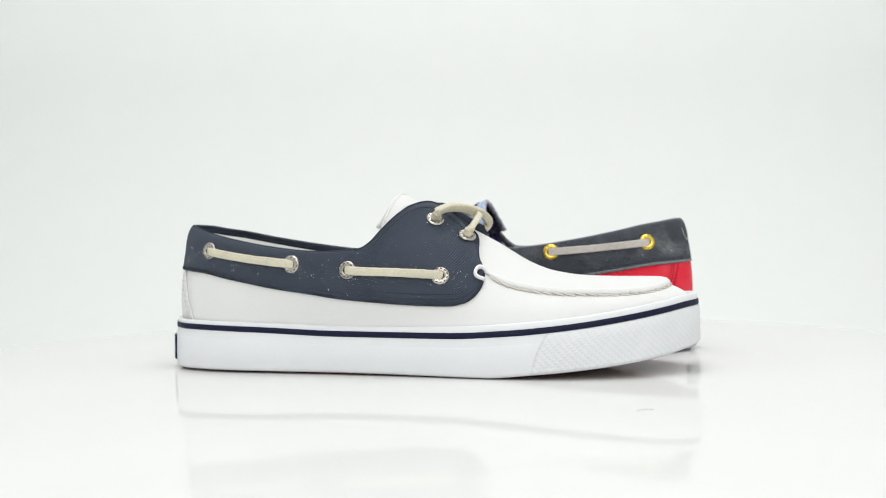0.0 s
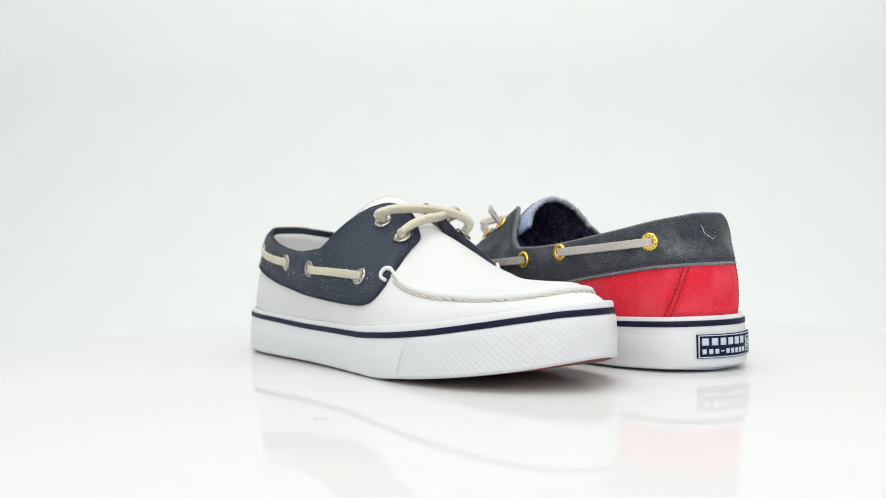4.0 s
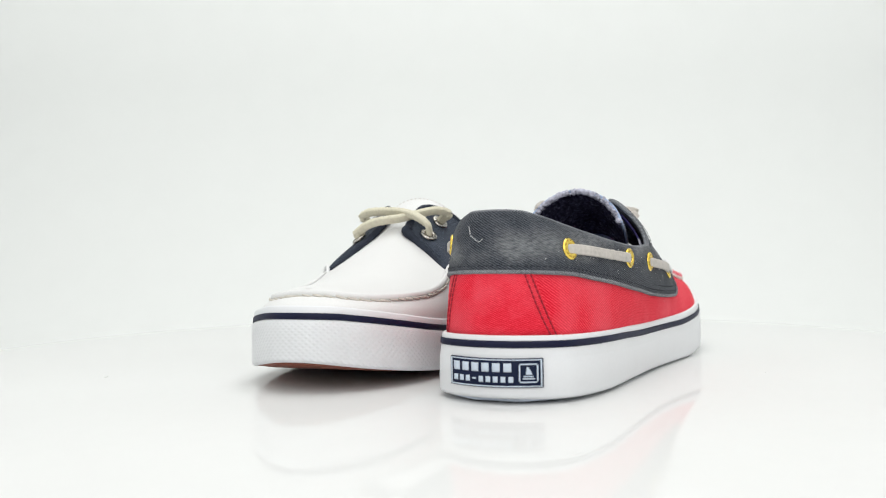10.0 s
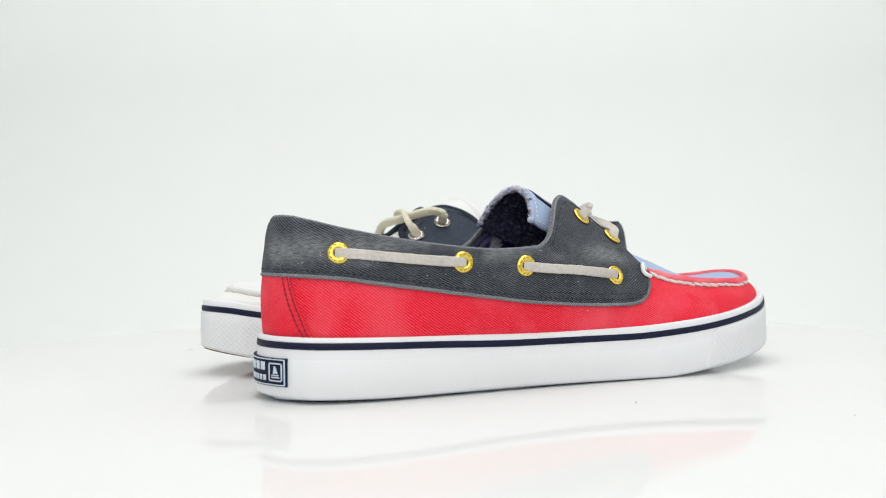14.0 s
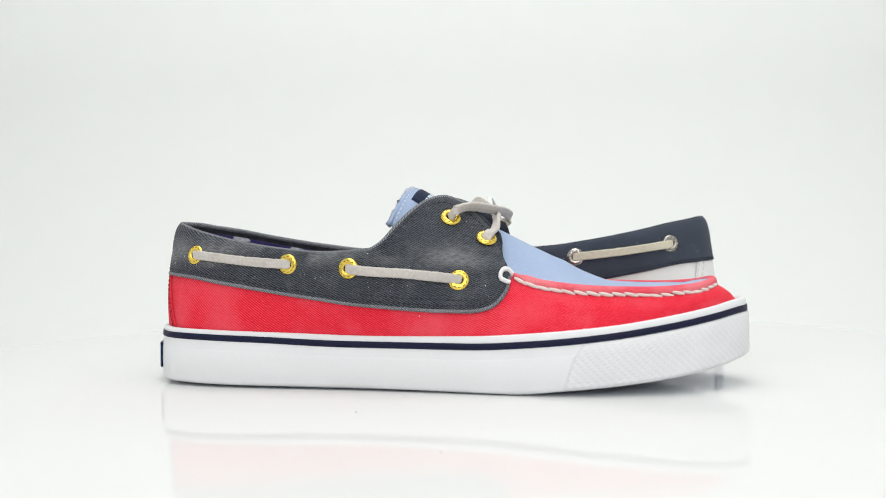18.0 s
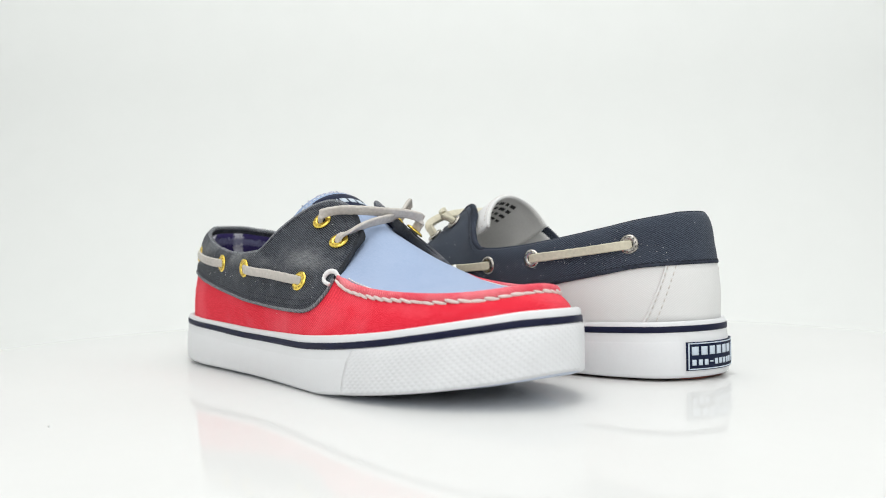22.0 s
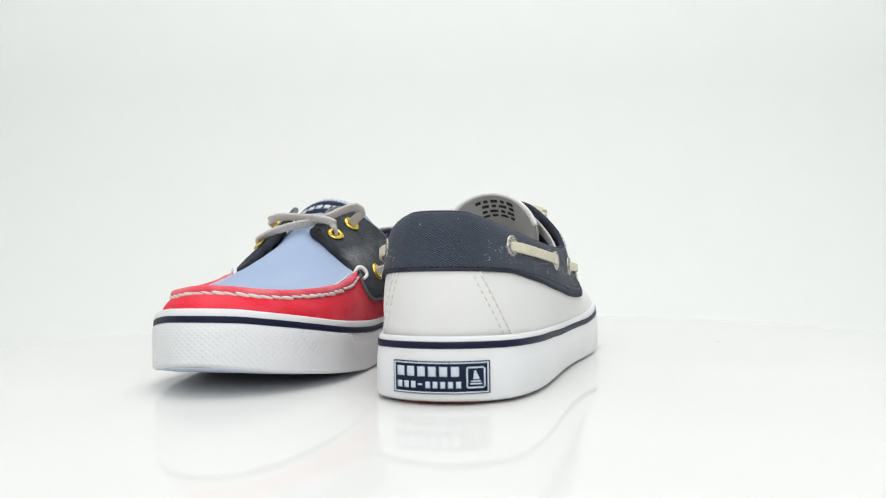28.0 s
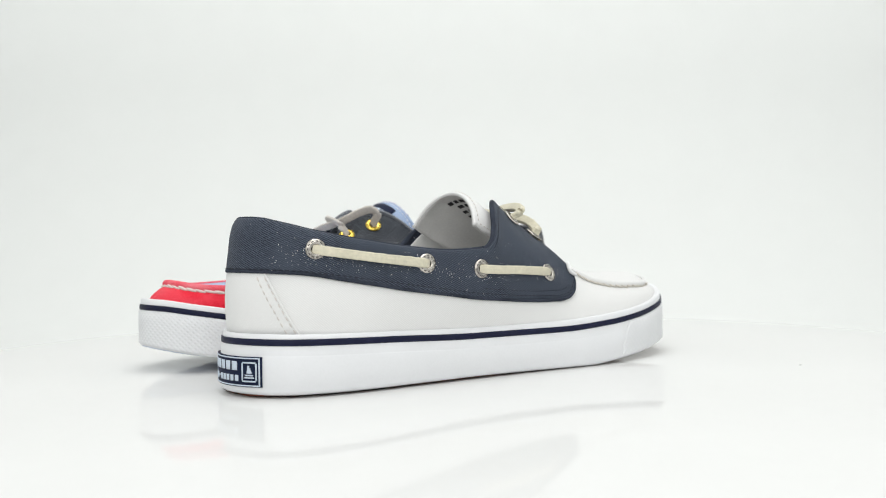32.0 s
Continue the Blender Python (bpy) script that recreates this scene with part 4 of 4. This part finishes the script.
white_look = dict(outsole="brown_rubber", outsole_label="reddish-brown rubber outsole", quarter="white_canvas", quarter_label="white twill canvas quarter", seam="grey_thread", fold="white_canvas", fold_label="folded white seam edge", collar="navy_denim",
                  collar_label="navy denim collar with lint specks", binding="navy_edge", binding_label="rolled navy collar edge", piping="navy_edge", piping_label="navy folded lower edge", flap_thread="navy_thread",
                  lining="pale_lining", lining_label="off-white cloth lining", insole="pale_lining", vamp="white_canvas", vamp_label="white canvas vamp plug", tongue_label="white canvas tongue", tongue_lining="tongue_cloth", mark="steel_mark",
                  tongue_edge="white_canvas", tongue_thread="grey_thread", print=True, stitch="cream_thread", stitch_size=0.85, metal="steel", metal_label="engraved silver eyelet", lace="cream_lace", lace_label="cream rawhide lace",
                  top_laces=[WHITE_A, WHITE_B], lace_thick=1.45, edge_size=1.0, sink=2.2, flap_lean=(0.0, 0.16), eyelet_shift={1: [(2.1, 1.0), (0.8, 0.8), (0.3, 0.6), (-0.5, 0.2), (-0.4, -0.3), (-0.6, 2.1)], -1: [(1.9, 1.3), (0.8, -0.0), (2.3, -0.1), (0.2, 0.4), (-0.4, 0.0), (-0.6, 1.0)]}, label_z=(4.8, 17.2), seam_gap=1.2, seam_size=0.3, seam_rows=(0.06, 0.36), lip_up=0.9, lip_tall=2.3, stitch_low=0.6, lint=330, dome_drop=0.0, heel_rise=0.2, vamp_cloth="white_vamp", lip=0.68, heel_up=1.4, hair=False, bell=1.4, lip_cloth="white_canvas", edge="navy_edge", edge_label="thick folded flap edge", front_edge="navy_edge", seam_line=((2.8, 1.12, 0.95), (2.98, 0.82, 0.9)), gap=1.0)
red_look = dict(outsole="pale_rubber", outsole_label="pale blue-white rubber outsole", quarter="red_canvas", quarter_label="washed red twill canvas quarter", seam="dark_thread", fold="red_canvas", fold_label="raised red seam edge", collar="grey_denim",
                collar_label="washed charcoal denim collar", binding="worn_edge", binding_label="pale worn collar edge", piping="worn_edge", piping_label="frayed pale grey lower edge", flap_thread="navy_thread",
                lining="plaid", lining_label="navy plaid cloth lining", insole="cavity", vamp="chambray", vamp_label="light blue chambray vamp plug", tongue_label="light blue chambray tongue", tongue_lining="terry", mark="brass_mark",
                tongue_edge="chambray", tongue_thread="white_thread", print=False, stitch="pale_thread", stitch_size=1.25, metal="brass", metal_label="stamped brass eyelet", lace="taupe_lace", lace_label="greyish taupe leather lace",
                top_laces=[RED_A, RED_B], lace_thick=0.85, edge_size=1.1, sink=-0.2, flap_lean=(0.0, 0.0), eyelet_shift={1: [(0.0, 2.0), (1.7, 3.3), (1.2, 2.6), (-0.1, 1.7), (-1.0, -0.7), (-1.2, 3.3)], -1: [(-0.4, -0.5), (-1.3, 0.8), (-1.0, 1.7), (-0.7, 0.0), (-1.0, -1.0), (-1.2, -0.9)]}, label_z=(6.9, 18.0), seam_gap=0.3, seam_size=0.4, seam_rows=(0.05, 0.27), lip_up=1.0, lip_tall=1.85, stitch_low=0.7, lint=70, dome_drop=4.0, heel_rise=0.9, vamp_cloth="chambray", lip=1.0, heel_up=0.0, hair=True, bell=1.75, lip_cloth="red_lip", edge="worn_edge", edge_label="pale worn flap edge", front_edge="dark_edge", seam_line=((2.36, 0.84, 0.75), (2.82, 0.82, 0.85)), gap=1.0)
white_shoe = tagged(boat_shoe(white_look), "white canvas boat shoe with navy denim collar on the turntable", "shoe", group="boat shoes on the turntable")
red_shoe = tagged(boat_shoe(red_look), "red canvas boat shoe with charcoal collar and blue vamp", "shoe", group="boat shoes on the turntable")

# ---------------------------------------------------------------- dust on the turntable
hair = np.array([(-3.2, -0.5, 0.25), (-1.5, 0.1, 0.3), (0.5, 0.25, 0.3), (2.4, 0.0, 0.25), (3.4, -0.4, 0.2)]) * mm
GREY_DUST = plain("grey_dust", (0.66, 0.66, 0.65), 0.9)
fibre = tagged(part("lint_fibre", sweep(spline(hair, np.linspace(0, 4, 16)), 0.12 * mm, 0.11 * mm, (0, 0, 1), sides=6), GREY_DUST), "tiny grey lint fibre lying on the white turntable", "lint")


def speck():
    pts = np.array([(-0.35, 0.1, 0.12), (-0.1, 0.0, 0.2), (0.2, -0.05, 0.2), (0.4, 0.0, 0.12)]) * mm
    return tagged(part("dust_speck", sweep(pts, [0.1 * mm, 0.3 * mm, 0.28 * mm, 0.1 * mm], 0.12 * mm, (0, 0, 1), sides=7), GREY_DUST), "tiny dark dust speck lying on the white turntable", "dust", group="dust specks")


specks = [(fibre, pose(0.0555, -0.1668, 0, 0, 0, 8)), (speck(), pose(0.0617, 0.1484, 0)), (speck(), pose(0.0413, 0.2225, 0, 0, 0, 40))]

# ---------------------------------------------------------------- what turns
# angle of the turntable in degrees, second by second
TURN = [4.99, -4.68, -14.38, -24.14, -33.97, -43.81, -53.66, -63.5, -73.33, -83.17, -93.02, -102.73, -112.29, -121.91, -131.65, -141.4, -151.15, -160.86, -170.45, -179.96, -189.43,
        -198.92, -208.47, -218.01, -227.54, -237.04, -246.51, -255.99, -265.47, -274.96, -284.43, -293.91, -303.42]


def motions():
    at_white, at_red = pose(-0.14070, 0.01530, 0, 0, 0, -16.60), pose(0.13960, 0.02450, 0, 0, 0, 159.90)
    turn = [(t, pose(0, 0, 0, 0, 0, a)) for t, a in enumerate(TURN)]
    half = []
    for (t, a), (_, b) in zip(enumerate(TURN), enumerate(TURN[1:])):
        half += [(t, pose(0, 0, 0, 0, 0, a)), (t + 0.5, pose(0, 0, 0, 0, 0, (a + b) / 2))]
    half.append(turn[-1])
    walk(turntable, half)
    walk(white_shoe, [(t, m @ at_white) for t, m in half])
    for ob, m0 in specks:
        walk(ob, [(t, m @ m0) for t, m in half])
    walk(red_shoe, [(t, m @ at_red) for t, m in half])


motions()
